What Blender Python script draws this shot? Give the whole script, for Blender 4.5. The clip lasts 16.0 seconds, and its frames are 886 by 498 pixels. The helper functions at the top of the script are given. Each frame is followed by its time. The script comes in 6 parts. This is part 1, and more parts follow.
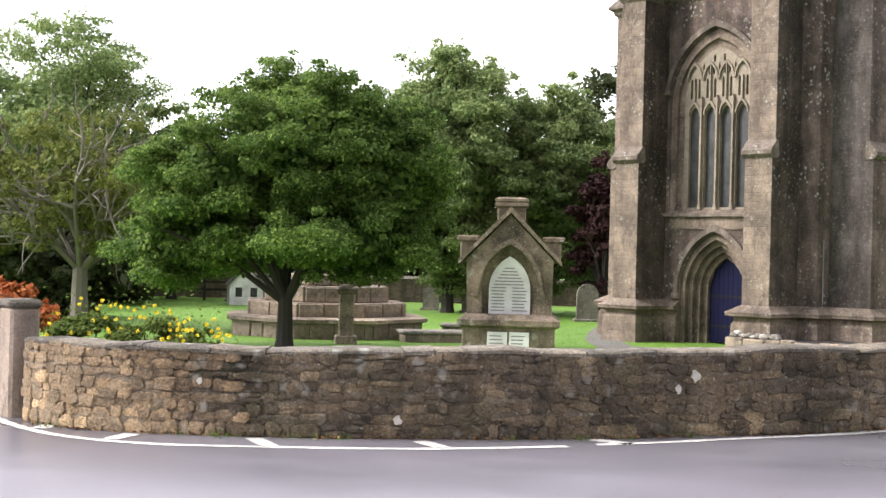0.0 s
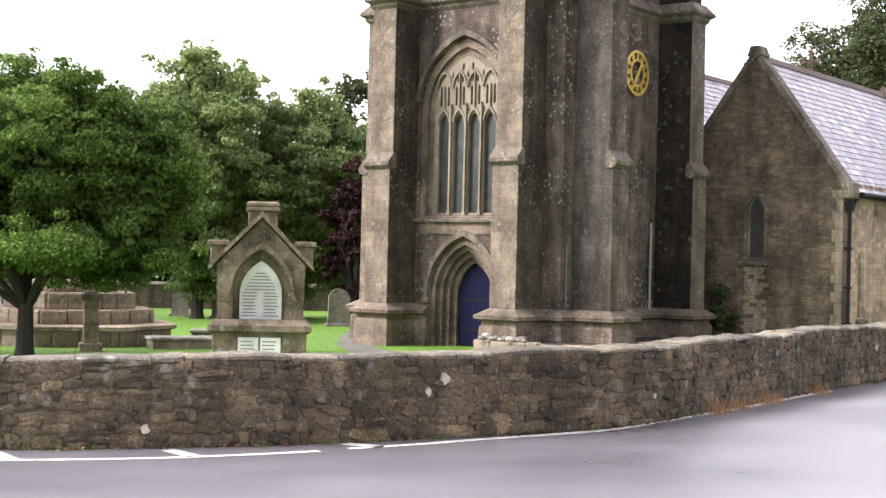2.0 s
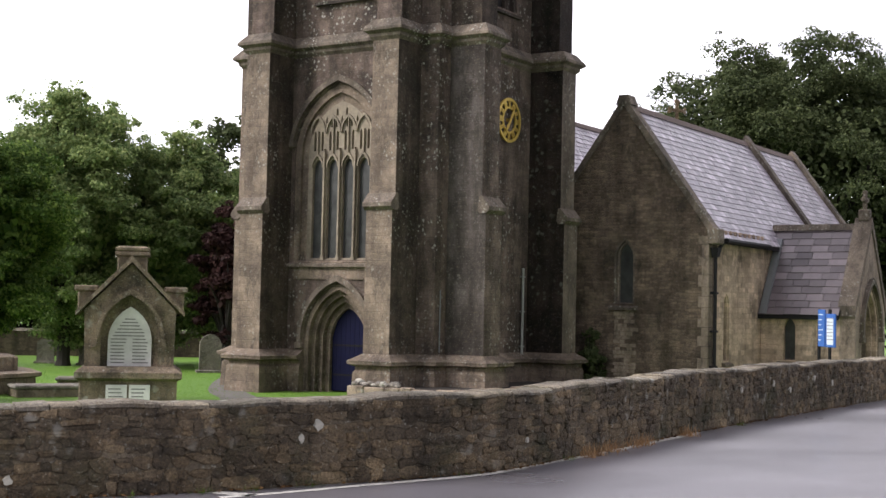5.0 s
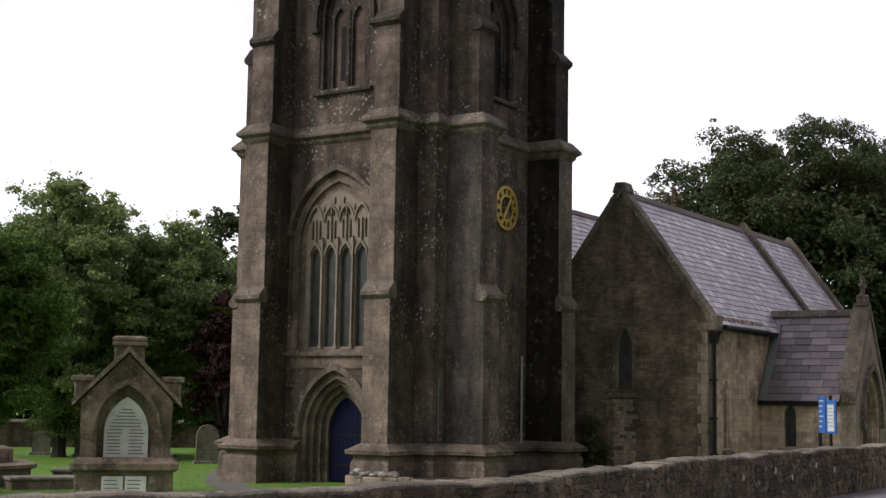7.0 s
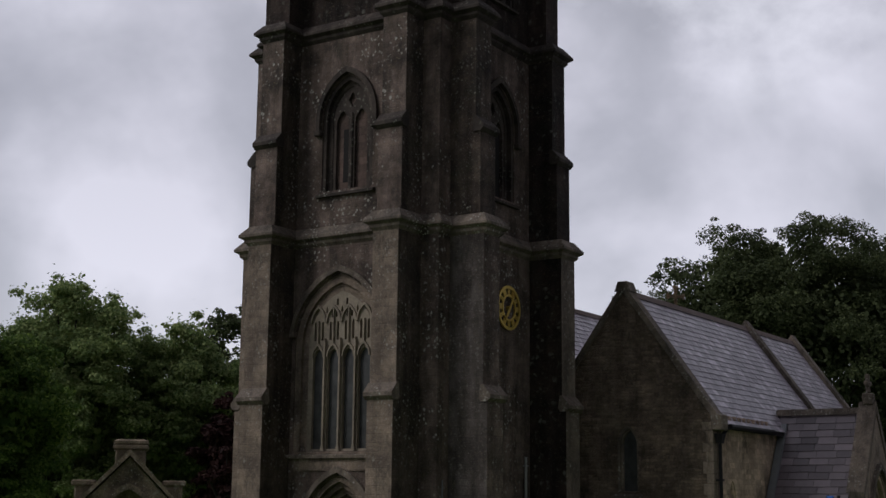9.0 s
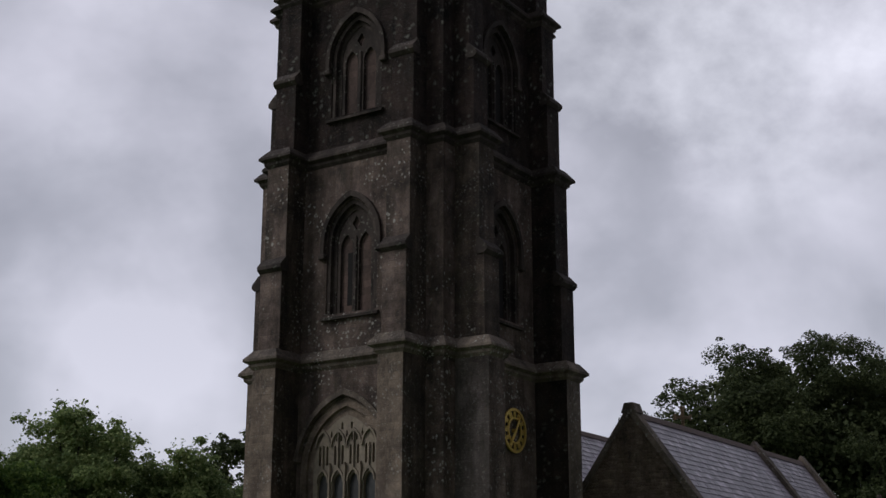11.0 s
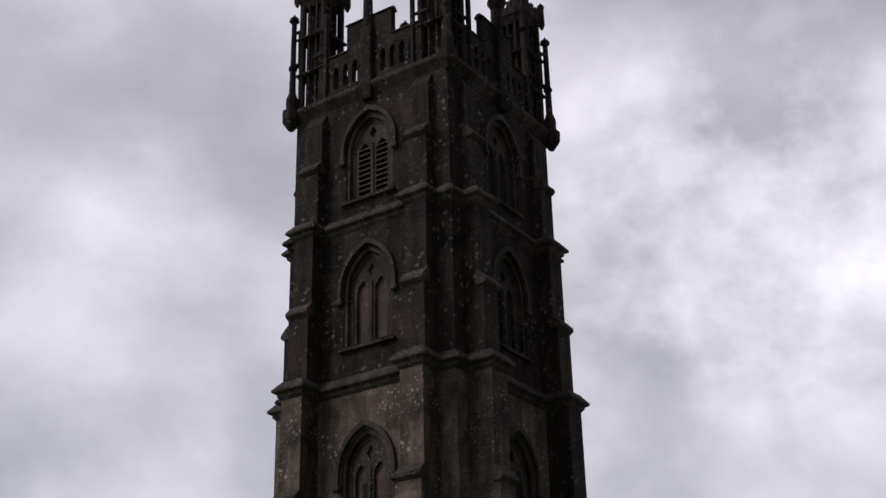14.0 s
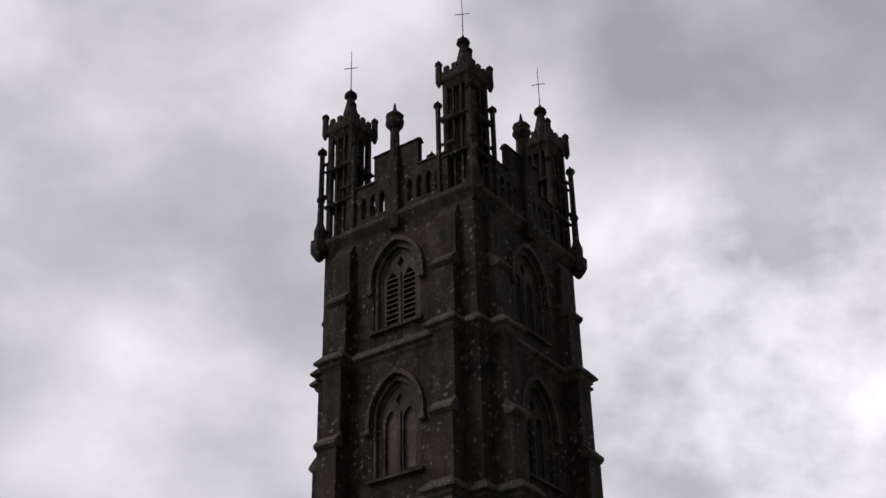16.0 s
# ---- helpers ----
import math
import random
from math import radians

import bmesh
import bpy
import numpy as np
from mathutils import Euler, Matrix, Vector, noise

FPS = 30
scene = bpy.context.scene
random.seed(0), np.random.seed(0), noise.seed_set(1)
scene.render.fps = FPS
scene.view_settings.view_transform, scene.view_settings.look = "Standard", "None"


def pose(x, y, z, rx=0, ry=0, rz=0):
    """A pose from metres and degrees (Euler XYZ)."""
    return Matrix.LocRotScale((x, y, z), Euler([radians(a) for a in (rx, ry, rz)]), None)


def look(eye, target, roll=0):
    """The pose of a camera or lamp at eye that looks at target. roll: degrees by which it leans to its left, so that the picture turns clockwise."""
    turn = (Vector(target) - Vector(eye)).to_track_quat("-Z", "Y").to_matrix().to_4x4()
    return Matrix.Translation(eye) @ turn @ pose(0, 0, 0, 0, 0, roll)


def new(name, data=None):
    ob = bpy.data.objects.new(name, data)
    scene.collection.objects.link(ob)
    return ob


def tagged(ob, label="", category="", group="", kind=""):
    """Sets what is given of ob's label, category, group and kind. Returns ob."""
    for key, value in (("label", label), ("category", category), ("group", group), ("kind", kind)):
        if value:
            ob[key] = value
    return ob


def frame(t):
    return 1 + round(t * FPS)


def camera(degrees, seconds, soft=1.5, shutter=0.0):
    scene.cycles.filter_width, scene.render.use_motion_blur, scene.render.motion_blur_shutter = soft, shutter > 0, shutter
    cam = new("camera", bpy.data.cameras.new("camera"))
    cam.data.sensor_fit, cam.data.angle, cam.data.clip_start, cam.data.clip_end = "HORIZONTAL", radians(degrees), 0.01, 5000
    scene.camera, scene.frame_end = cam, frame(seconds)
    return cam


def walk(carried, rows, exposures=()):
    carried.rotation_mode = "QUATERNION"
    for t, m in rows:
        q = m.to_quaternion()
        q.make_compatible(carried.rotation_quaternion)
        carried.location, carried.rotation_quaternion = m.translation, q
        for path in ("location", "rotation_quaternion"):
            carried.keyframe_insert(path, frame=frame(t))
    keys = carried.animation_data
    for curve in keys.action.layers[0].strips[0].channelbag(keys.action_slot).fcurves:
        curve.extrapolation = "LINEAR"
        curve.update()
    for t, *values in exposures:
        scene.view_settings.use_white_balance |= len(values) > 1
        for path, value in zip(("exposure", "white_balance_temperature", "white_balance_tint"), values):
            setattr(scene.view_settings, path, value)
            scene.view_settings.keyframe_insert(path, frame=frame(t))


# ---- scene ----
# ---------------------------------------------------------------- camera
EYE = Vector((0.0, 0.0, 1.75))
cam = camera(36.465, 16.0, soft=1.5)
# seconds, heading east of the y axis, tilt up, lean (degrees)
TURNS = [(0.0, 0.06, 0.05, 1.43), (0.5, 2.79, 0.19, 1.53), (1.0, 5.75, 0.33, 1.47), (1.5, 8.35, 0.43, 1.40), (2.0, 10.60, 0.51, 1.39),
         (2.5, 12.15, 0.56, 1.35), (3.0, 13.51, 0.71, 1.29), (3.5, 14.59, 0.99, 1.27), (4.0, 15.46, 1.40, 1.22), (4.2, 15.72, 1.58, 1.12),
         (6.5, 15.99, 5.22, 1.15), (7.0, 15.95, 6.30, 0.94), (7.5, 15.91, 7.30, 0.95), (8.0, 15.86, 8.37, 0.91), (10.3, 15.64, 13.70, 0.24),
         (10.5, 15.64, 14.25, 0.27), (11.0, 15.57, 15.77, 0.13), (11.5, 15.51, 17.24, -0.10), (12.0, 15.43, 18.91, -0.32), (12.5, 15.37, 20.49, -0.48),
         (13.0, 15.28, 22.17, -0.82), (13.5, 15.21, 23.71, -1.06), (14.0, 15.12, 25.40, -1.35), (14.5, 15.05, 26.95, -1.53), (15.0, 14.77, 28.55, -1.43),
         (15.5, 14.37, 29.87, -1.47), (16.0, 13.93, 30.91, -1.33)]


def aim(heading, tilt):
    a, b = radians(heading), radians(tilt)
    return EYE + 20 * Vector((math.sin(a) * math.cos(b), math.cos(a) * math.cos(b), math.sin(b)))


walk(cam, [(t, look(EYE, aim(a, b), c)) for t, a, b, c in TURNS],
     exposures=[(0.0, 2.06, 6500, 14), (1.5, 2.20, 6500, 14), (2.5, 2.14, 6500, 14), (3.0, 2.04, 6500, 14), (3.6, 1.70, 6500, 14), (4.2, 1.42, 6500, 14), (6.5, 1.02, 6550, 14), (7.0, 0.54, 6500, 14),
                (8.0, -0.20, 6350, 14), (10.3, -0.80, 6150, 14), (11.0, -0.72, 6150, 14), (12.0, -0.57, 6250, 15), (14.0, -0.44, 6400, 15), (16.0, -0.35, 6550, 15)])

# ---------------------------------------------------------------- sky and light
world = bpy.data.worlds.new("overcast_sky")
scene.world = world
world.use_nodes = True
wn, wl = world.node_tree.nodes, world.node_tree.links
wn.clear()
w_out = wn.new("ShaderNodeOutputWorld")
w_bg = wn.new("ShaderNodeBackground")
w_sky = wn.new("ShaderNodeTexSky")
w_sky.sky_type, w_sky.sun_disc, w_sky.sun_elevation, w_sky.sun_rotation = "NISHITA", False, radians(40), radians(274)
w_co = wn.new("ShaderNodeTexCoord")
# cloud deck
w_map = wn.new("ShaderNodeMapping")
w_map.inputs["Scale"].default_value = (1.0, 1.0, 1.25)
w_map.inputs["Location"].default_value = (0.35, 0.1, 0.70)
w_n1, w_n2 = wn.new("ShaderNodeTexNoise"), wn.new("ShaderNodeTexNoise")
for n_, s_, d_, r_ in ((w_n1, 5.0, 5, 0.5), (w_n2, 2.4, 2, 0.45)):
    n_.inputs["Scale"].default_value, n_.inputs["Detail"].default_value, n_.inputs["Roughness"].default_value = s_, d_, r_
w_n1.inputs["Distortion"].default_value = 0.12
w_avg = wn.new("ShaderNodeMath")
w_avg.operation = "MULTIPLY_ADD"
w_avg.inputs[1].default_value = 0.6
w_mul = wn.new("ShaderNodeMath")
w_mul.operation, w_mul.inputs[1].default_value = "MULTIPLY", 0.4
w_ramp = wn.new("ShaderNodeValToRGB")
w_ramp.color_ramp.elements[0].position, w_ramp.color_ramp.elements[0].color = 0.38, (0.50, 0.49, 0.515, 1)
w_ramp.color_ramp.elements[1].position, w_ramp.color_ramp.elements[1].color = 0.63, (1.16, 1.125, 1.185, 1)
w_mid = w_ramp.color_ramp.elements.new(0.50)
w_mid.color = (0.74, 0.725, 0.762, 1)
w_mix = wn.new("ShaderNodeMixRGB")
w_mix.blend_type, w_mix.inputs[0].default_value = "ADD", 0.03
wl.new(w_co.outputs["Generated"], w_map.inputs["Vector"])
for n_ in (w_n1, w_n2):
    wl.new(w_map.outputs[0], n_.inputs["Vector"])
wl.new(w_n2.outputs[0], w_mul.inputs[0])
wl.new(w_n1.outputs[0], w_avg.inputs[0])
wl.new(w_mul.outputs[0], w_avg.inputs[2])
wl.new(w_avg.outputs[0], w_ramp.inputs[0])
wl.new(w_ramp.outputs[0], w_mix.inputs[1])
wl.new(w_sky.outputs[0], w_mix.inputs[2])
# the deck thins and brightens towards the horizon
w_sep = wn.new("ShaderNodeSeparateXYZ")
wl.new(w_co.outputs["Generated"], w_sep.inputs[0])
w_lift = wn.new("ShaderNodeMapRange")
for k_, v_ in (("From Min", 0.0), ("From Max", 0.22), ("To Min", 1.12), ("To Max", 0.91)):
    w_lift.inputs[k_].default_value = v_
wl.new(w_sep.outputs["Z"], w_lift.inputs["Value"])
w_bright = wn.new("ShaderNodeMixRGB")
w_bright.blend_type, w_bright.inputs[0].default_value = "MULTIPLY", 1.0
wl.new(w_mix.outputs[0], w_bright.inputs[1])
wl.new(w_lift.outputs[0], w_bright.inputs[2])
# heavier, darker cloud towards the south, lighter to the north-west
w_dot = wn.new("ShaderNodeVectorMath")
w_dot.operation, w_dot.inputs[1].default_value = "DOT_PRODUCT", (0.45, -0.89, 0.0)
wl.new(w_co.outputs["Generated"], w_dot.inputs[0])
w_heavy = wn.new("ShaderNodeMapRange")
for k_, v_ in (("From Min", -0.5), ("From Max", 0.9), ("To Min", 1.12), ("To Max", 0.34)):
    w_heavy.inputs[k_].default_value = v_
wl.new(w_dot.outputs["Value"], w_heavy.inputs["Value"])
w_side = wn.new("ShaderNodeMixRGB")
w_side.blend_type, w_side.inputs[0].default_value = "MULTIPLY", 1.0
wl.new(w_bright.outputs[0], w_side.inputs[1])
wl.new(w_heavy.outputs[0], w_side.inputs[2])
# thin bright breaks in the deck, frayed by the cloud noise
w_fray = wn.new("ShaderNodeTexNoise")
w_fray.inputs["Scale"].default_value, w_fray.inputs["Detail"].default_value, w_fray.inputs["Roughness"].default_value = 9.0, 6, 0.55
wl.new(w_map.outputs[0], w_fray.inputs["Vector"])
w_last = w_side.outputs[0]
for d_, wide_, gain_ in (((0.012, 0.887, 0.461), 0.9975, 0.20), ((-0.012, 0.94, 0.34), 0.9982, 0.12), ((0.44, 0.79, 0.43), 0.982, 0.40)):
    b_dot = wn.new("ShaderNodeVectorMath")
    b_dot.operation, b_dot.inputs[1].default_value = "DOT_PRODUCT", d_
    b_nrm = wn.new("ShaderNodeVectorMath")
    b_nrm.operation = "NORMALIZE"
    wl.new(w_co.outputs["Generated"], b_nrm.inputs[0])
    wl.new(b_nrm.outputs[0], b_dot.inputs[0])
    b_in = wn.new("ShaderNodeMapRange")
    b_in.interpolation_type = "SMOOTHSTEP"
    for k_, v_ in (("From Min", wide_), ("From Max", 1.0), ("To Min", 0.0), ("To Max", gain_)):
        b_in.inputs[k_].default_value = v_
    wl.new(b_dot.outputs["Value"], b_in.inputs["Value"])
    b_soft = wn.new("ShaderNodeMapRange")
    for k_, v_ in (("From Min", 0.40), ("From Max", 0.60), ("To Min", 0.15), ("To Max", 1.35)):
        b_soft.inputs[k_].default_value = v_
    wl.new(w_fray.outputs[0], b_soft.inputs["Value"])
    b_mul = wn.new("ShaderNodeMath")
    b_mul.operation = "MULTIPLY"
    wl.new(b_in.outputs[0], b_mul.inputs[0])
    wl.new(b_soft.outputs[0], b_mul.inputs[1])
    b_add = wn.new("ShaderNodeMixRGB")
    b_add.blend_type, b_add.inputs[0].default_value = "ADD", 1.0
    wl.new(w_last, b_add.inputs[1])
    wl.new(b_mul.outputs[0], b_add.inputs[2])
    w_last = b_add.outputs[0]
wl.new(w_last, w_bg.inputs[0])
w_bg.inputs[1].default_value = 0.86
wl.new(w_bg.outputs[0], w_out.inputs[0])

sun = new("sun", bpy.data.lights.new("sun", "SUN"))
sun.data.energy, sun.data.angle, sun.data.color = 1.5, radians(20), (1.0, 0.97, 0.93)
sun.matrix_world = look((-40, 22, 34), (0, 25, 0))


# ---------------------------------------------------------------- materials
def nodes_of(name):
    m = bpy.data.materials.new(name)
    m.use_nodes = True
    nt = m.node_tree
    return m, nt.nodes, nt.links, nt.nodes["Principled BSDF"]


def noise_node(n, l, vec, scale, detail=4, rough=0.6):
    t = n.new("ShaderNodeTexNoise")
    t.inputs["Scale"].default_value, t.inputs["Detail"].default_value, t.inputs["Roughness"].default_value = scale, detail, rough
    if vec is not None:
        l.new(vec, t.inputs["Vector"])
    return t.outputs[0]


def ramp_node(n, l, fac, stops):
    r = n.new("ShaderNodeValToRGB")
    e = r.color_ramp.elements
    while len(e) < len(stops):
        e.new(0.5)
    for el, (p, c) in zip(e, stops):
        el.position, el.color = p, (*c, 1) if len(c) == 3 else c
    l.new(fac, r.inputs[0])
    return r.outputs[0]


def mix_node(n, l, fac, a, b, mode="MIX"):
    m = n.new("ShaderNodeMixRGB")
    m.blend_type = mode
    for s, v in zip(m.inputs, (fac, a, b)):
        if isinstance(v, (int, float)):
            s.default_value = v
        elif isinstance(v, tuple):
            s.default_value = (*v, 1)
        else:
            l.new(v, s)
    return m.outputs[0]


def bump_node(n, l, height, strength, dist, normal=None):
    b = n.new("ShaderNodeBump")
    b.inputs["Strength"].default_value, b.inputs["Distance"].default_value = strength, dist
    l.new(height, b.inputs["Height"])
    if normal is not None:
        l.new(normal, b.inputs["Normal"])
    return b.outputs[0]


def stretch(n, l, vec, sx, sy, sz):
    m = n.new("ShaderNodeMapping")
    m.inputs["Scale"].default_value = (sx, sy, sz)
    l.new(vec, m.inputs["Vector"])
    return m.outputs[0]


def stone(name, light, dark, courses=None, lichen=0.0, algae=0.0, bump=0.5, random_amount=0.0, streak=0.5, rough=0.9, world_space=False, fine=0.0, lichen_size=4.3, lichen_colour=(0.42, 0.41, 0.36), joint=0.7):
    """Weathered stone. courses: block length and height in metres for joints cut by the mason."""
    m, n, l, bsdf = nodes_of(name)
    co = n.new("ShaderNodeNewGeometry").outputs["Position"] if world_space else n.new("ShaderNodeTexCoord").outputs["Object"]
    grain = noise_node(n, l, co, 9, 6, 0.7)
    patch = noise_node(n, l, co, 0.9, 5, 0.62)
    run = noise_node(n, l, stretch(n, l, co, 1.5, 1.5, 0.22), 1.5, 4, 0.55)
    base = mix_node(n, l, ramp_node(n, l, patch, [(0.33, (0, 0, 0)), (0.67, (1, 1, 1))]), dark, light)
    base = mix_node(n, l, streak, base, ramp_node(n, l, run, [(0.36, (0.32, 0.31, 0.29)), (0.6, (1.0, 1.0, 1.0))]), "MULTIPLY")
    base = mix_node(n, l, 0.55, base, ramp_node(n, l, grain, [(0.3, (0.55, 0.55, 0.55)), (0.7, (1.3, 1.28, 1.25))]), "MULTIPLY")
    height = grain
    if courses:
        sep = n.new("ShaderNodeSeparateXYZ")
        l.new(co, sep.inputs[0])
        sm = n.new("ShaderNodeMath")
        sm.operation = "ADD"
        l.new(sep.outputs[0], sm.inputs[0])
        l.new(sep.outputs[1], sm.inputs[1])
        cb = n.new("ShaderNodeCombineXYZ")
        l.new(sm.outputs[0], cb.inputs[0])
        l.new(sep.outputs[2], cb.inputs[1])
        wob = n.new("ShaderNodeVectorMath")
        wob.operation = "MULTIPLY_ADD"
        nz = n.new("ShaderNodeTexNoise")
        nz.inputs["Scale"].default_value = 1.3
        l.new(co, nz.inputs["Vector"])
        l.new(nz.outputs["Color"], wob.inputs[0])
        wob.inputs[1].default_value = (0.12, 0.10, 0)
        l.new(cb.outputs[0], wob.inputs[2])
        bk = n.new("ShaderNodeTexBrick")
        bk.inputs["Scale"].default_value = 1.0
        bk.inputs["Brick Width"].default_value, bk.inputs["Row Height"].default_value = courses
        bk.inputs["Mortar Size"].default_value, bk.inputs["Mortar Smooth"].default_value = 0.012, 0.6
        bk.inputs["Color1"].default_value, bk.inputs["Color2"].default_value = (0.62, 0.62, 0.62, 1), (1.25, 1.23, 1.2, 1)
        bk.inputs["Mortar"].default_value = (0.72, 0.71, 0.7, 1)
        bk.offset_frequency, bk.squash_frequency, bk.squash = 2, 3, 0.7
        l.new(wob.outputs[0], bk.inputs["Vector"])
        base = mix_node(n, l, joint, base, bk.outputs["Color"], "MULTIPLY")
        inv = n.new("ShaderNodeMath")
        inv.operation = "MULTIPLY_ADD"
        inv.inputs[1].default_value = -1.6
        l.new(bk.outputs["Fac"], inv.inputs[0])
        l.new(grain, inv.inputs[2])
        height = inv.outputs[0]
    if fine:      # close-up wear: pitted grain, sooty and ochre blotches, crumbs of lichen
        g2 = noise_node(n, l, co, 38, 5, 0.75)
        base = mix_node(n, l, fine, base, ramp_node(n, l, g2, [(0.32, (0.35, 0.34, 0.33)), (0.5, (0.95, 0.95, 0.95)), (0.68, (1.7, 1.65, 1.5))]), "MULTIPLY")
        soot = noise_node(n, l, co, 4.5, 6, 0.72) if fine > 0.6 else noise_node(n, l, stretch(n, l, co, 1, 1, 0.45), 1.5, 7, 0.74)
        base = mix_node(n, l, ramp_node(n, l, soot, [(0.52, (0, 0, 0)), (0.66, (0.7, 0.7, 0.7))]), base, (0.036, 0.031, 0.027))
        och = noise_node(n, l, stretch(n, l, co, 1, 1, 1.7), 6.2, 5, 0.7)
        base = mix_node(n, l, ramp_node(n, l, och, [(0.58, (0, 0, 0)), (0.70, (0.55 * fine, 0.55 * fine, 0.55 * fine))]), base, (0.30, 0.235, 0.13))
        sp = noise_node(n, l, co, 24, 4, 0.6)
        base = mix_node(n, l, ramp_node(n, l, sp, [(0.62, (0, 0, 0)), (0.68, (0.85 * fine, 0.85 * fine, 0.85 * fine))]), base, (0.42, 0.41, 0.36))
        ad = n.new("ShaderNodeMath")
        ad.operation = "ADD"
        l.new(g2, ad.inputs[0])
        l.new(height, ad.inputs[1])
        height = ad.outputs[0]
    if random_amount:
        oi = n.new("ShaderNodeObjectInfo").outputs["Random"]
        isl = n.new("ShaderNodeNewGeometry").outputs["Random Per Island"]
        sm = n.new("ShaderNodeMath")
        sm.operation = "ADD"
        l.new(oi, sm.inputs[0])
        l.new(isl, sm.inputs[1])
        fr = n.new("ShaderNodeMath")
        fr.operation = "FRACT"
        l.new(sm.outputs[0], fr.inputs[0])
        tone = ramp_node(n, l, fr.outputs[0], [(0.0, (0.22, 0.21, 0.20)), (0.3, (0.7, 0.68, 0.66)), (0.55, (1.15, 1.02, 0.82)), (0.8, (0.5, 0.49, 0.5)), (1.0, (1.9, 1.75, 1.45))])
        base = mix_node(n, l, random_amount, base, tone, "MULTIPLY")
    if algae:
        a = noise_node(n, l, co, 1.4, 5, 0.7)
        base = mix_node(n, l, ramp_node(n, l, a, [(0.5, (0, 0, 0)), (0.68, (algae, algae, algae))]), base, (0.055, 0.06, 0.03))
    if lichen:
        v = n.new("ShaderNodeTexVoronoi")
        v.inputs["Scale"].default_value = lichen_size
        warp = n.new("ShaderNodeVectorMath")
        warp.operation = "MULTIPLY_ADD"
        wz = n.new("ShaderNodeTexNoise")
        wz.inputs["Scale"].default_value = lichen_size * 1.5
        l.new(co, wz.inputs["Vector"])
        l.new(wz.outputs["Color"], warp.inputs[0])
        warp.inputs[1].default_value = (0.9 / lichen_size,) * 3
        l.new(co, warp.inputs[2])
        l.new(warp.outputs[0], v.inputs["Vector"])
        spot = ramp_node(n, l, v.outputs["Distance"], [(0.14, (1, 1, 1)), (0.34, (0, 0, 0))])
        where = ramp_node(n, l, noise_node(n, l, co, 0.8, 4, 0.65), [(0.46, (0, 0, 0)), (0.61, (lichen, lichen, lichen))])
        base = mix_node(n, l, mix_node(n, l, 1.0, spot, where, "MULTIPLY"), base, lichen_colour)
    l.new(base, bsdf.inputs["Base Color"])
    bsdf.inputs["Roughness"].default_value = rough
    bsdf.inputs["Specular IOR Level"].default_value = 0.25
    l.new(bump_node(n, l, height, bump, 0.05), bsdf.inputs["Normal"])
    return m


def plain(name, col, rough=0.6, metal=0.0, vary=0.25, scale=6, bump=0.15, spec=0.4):
    m, n, l, bsdf = nodes_of(name)
    co = n.new("ShaderNodeTexCoord").outputs["Object"]
    a = noise_node(n, l, co, scale, 5, 0.65)
    b = noise_node(n, l, co, scale * 0.15, 3, 0.6)
    c = mix_node(n, l, vary, col, ramp_node(n, l, a, [(0.3, tuple(x * 0.45 for x in col)), (0.7, tuple(min(1, x * 1.35) for x in col))]))
    c = mix_node(n, l, vary, c, ramp_node(n, l, b, [(0.35, tuple(x * 0.6 for x in col)), (0.65, tuple(min(1, x * 1.2) for x in col))]))
    l.new(c, bsdf.inputs["Base Color"])
    bsdf.inputs["Roughness"].default_value, bsdf.inputs["Metallic"].default_value = rough, metal
    bsdf.inputs["Specular IOR Level"].default_value = spec
    l.new(bump_node(n, l, a, bump, 0.01), bsdf.inputs["Normal"])
    return m


def leaf_material(name, c0, c1, c2, through_light=0.35):
    m, n, l, bsdf = nodes_of(name)
    isl = n.new("ShaderNodeNewGeometry").outputs["Random Per Island"]
    co = n.new("ShaderNodeTexCoord").outputs["Object"]
    big = noise_node(n, l, co, 0.55, 4, 0.6)
    col = ramp_node(n, l, isl, [(0.0, c0), (0.55, c1), (1.0, c2)])
    col = mix_node(n, l, 0.75, col, ramp_node(n, l, big, [(0.35, (0.68, 0.72, 0.66)), (0.65, (1.25, 1.2, 1.05))]), "MULTIPLY")
    l.new(col, bsdf.inputs["Base Color"])
    bsdf.inputs["Roughness"].default_value, bsdf.inputs["Specular IOR Level"].default_value = 0.65, 0.12
    tr = n.new("ShaderNodeBsdfTranslucent")
    l.new(col, tr.inputs[0])
    mx = n.new("ShaderNodeMixShader")
    mx.inputs[0].default_value = through_light
    l.new(bsdf.outputs[0], mx.inputs[1])
    l.new(tr.outputs[0], mx.inputs[2])
    l.new(mx.outputs[0], n["Material Output"].inputs[0])
    return m


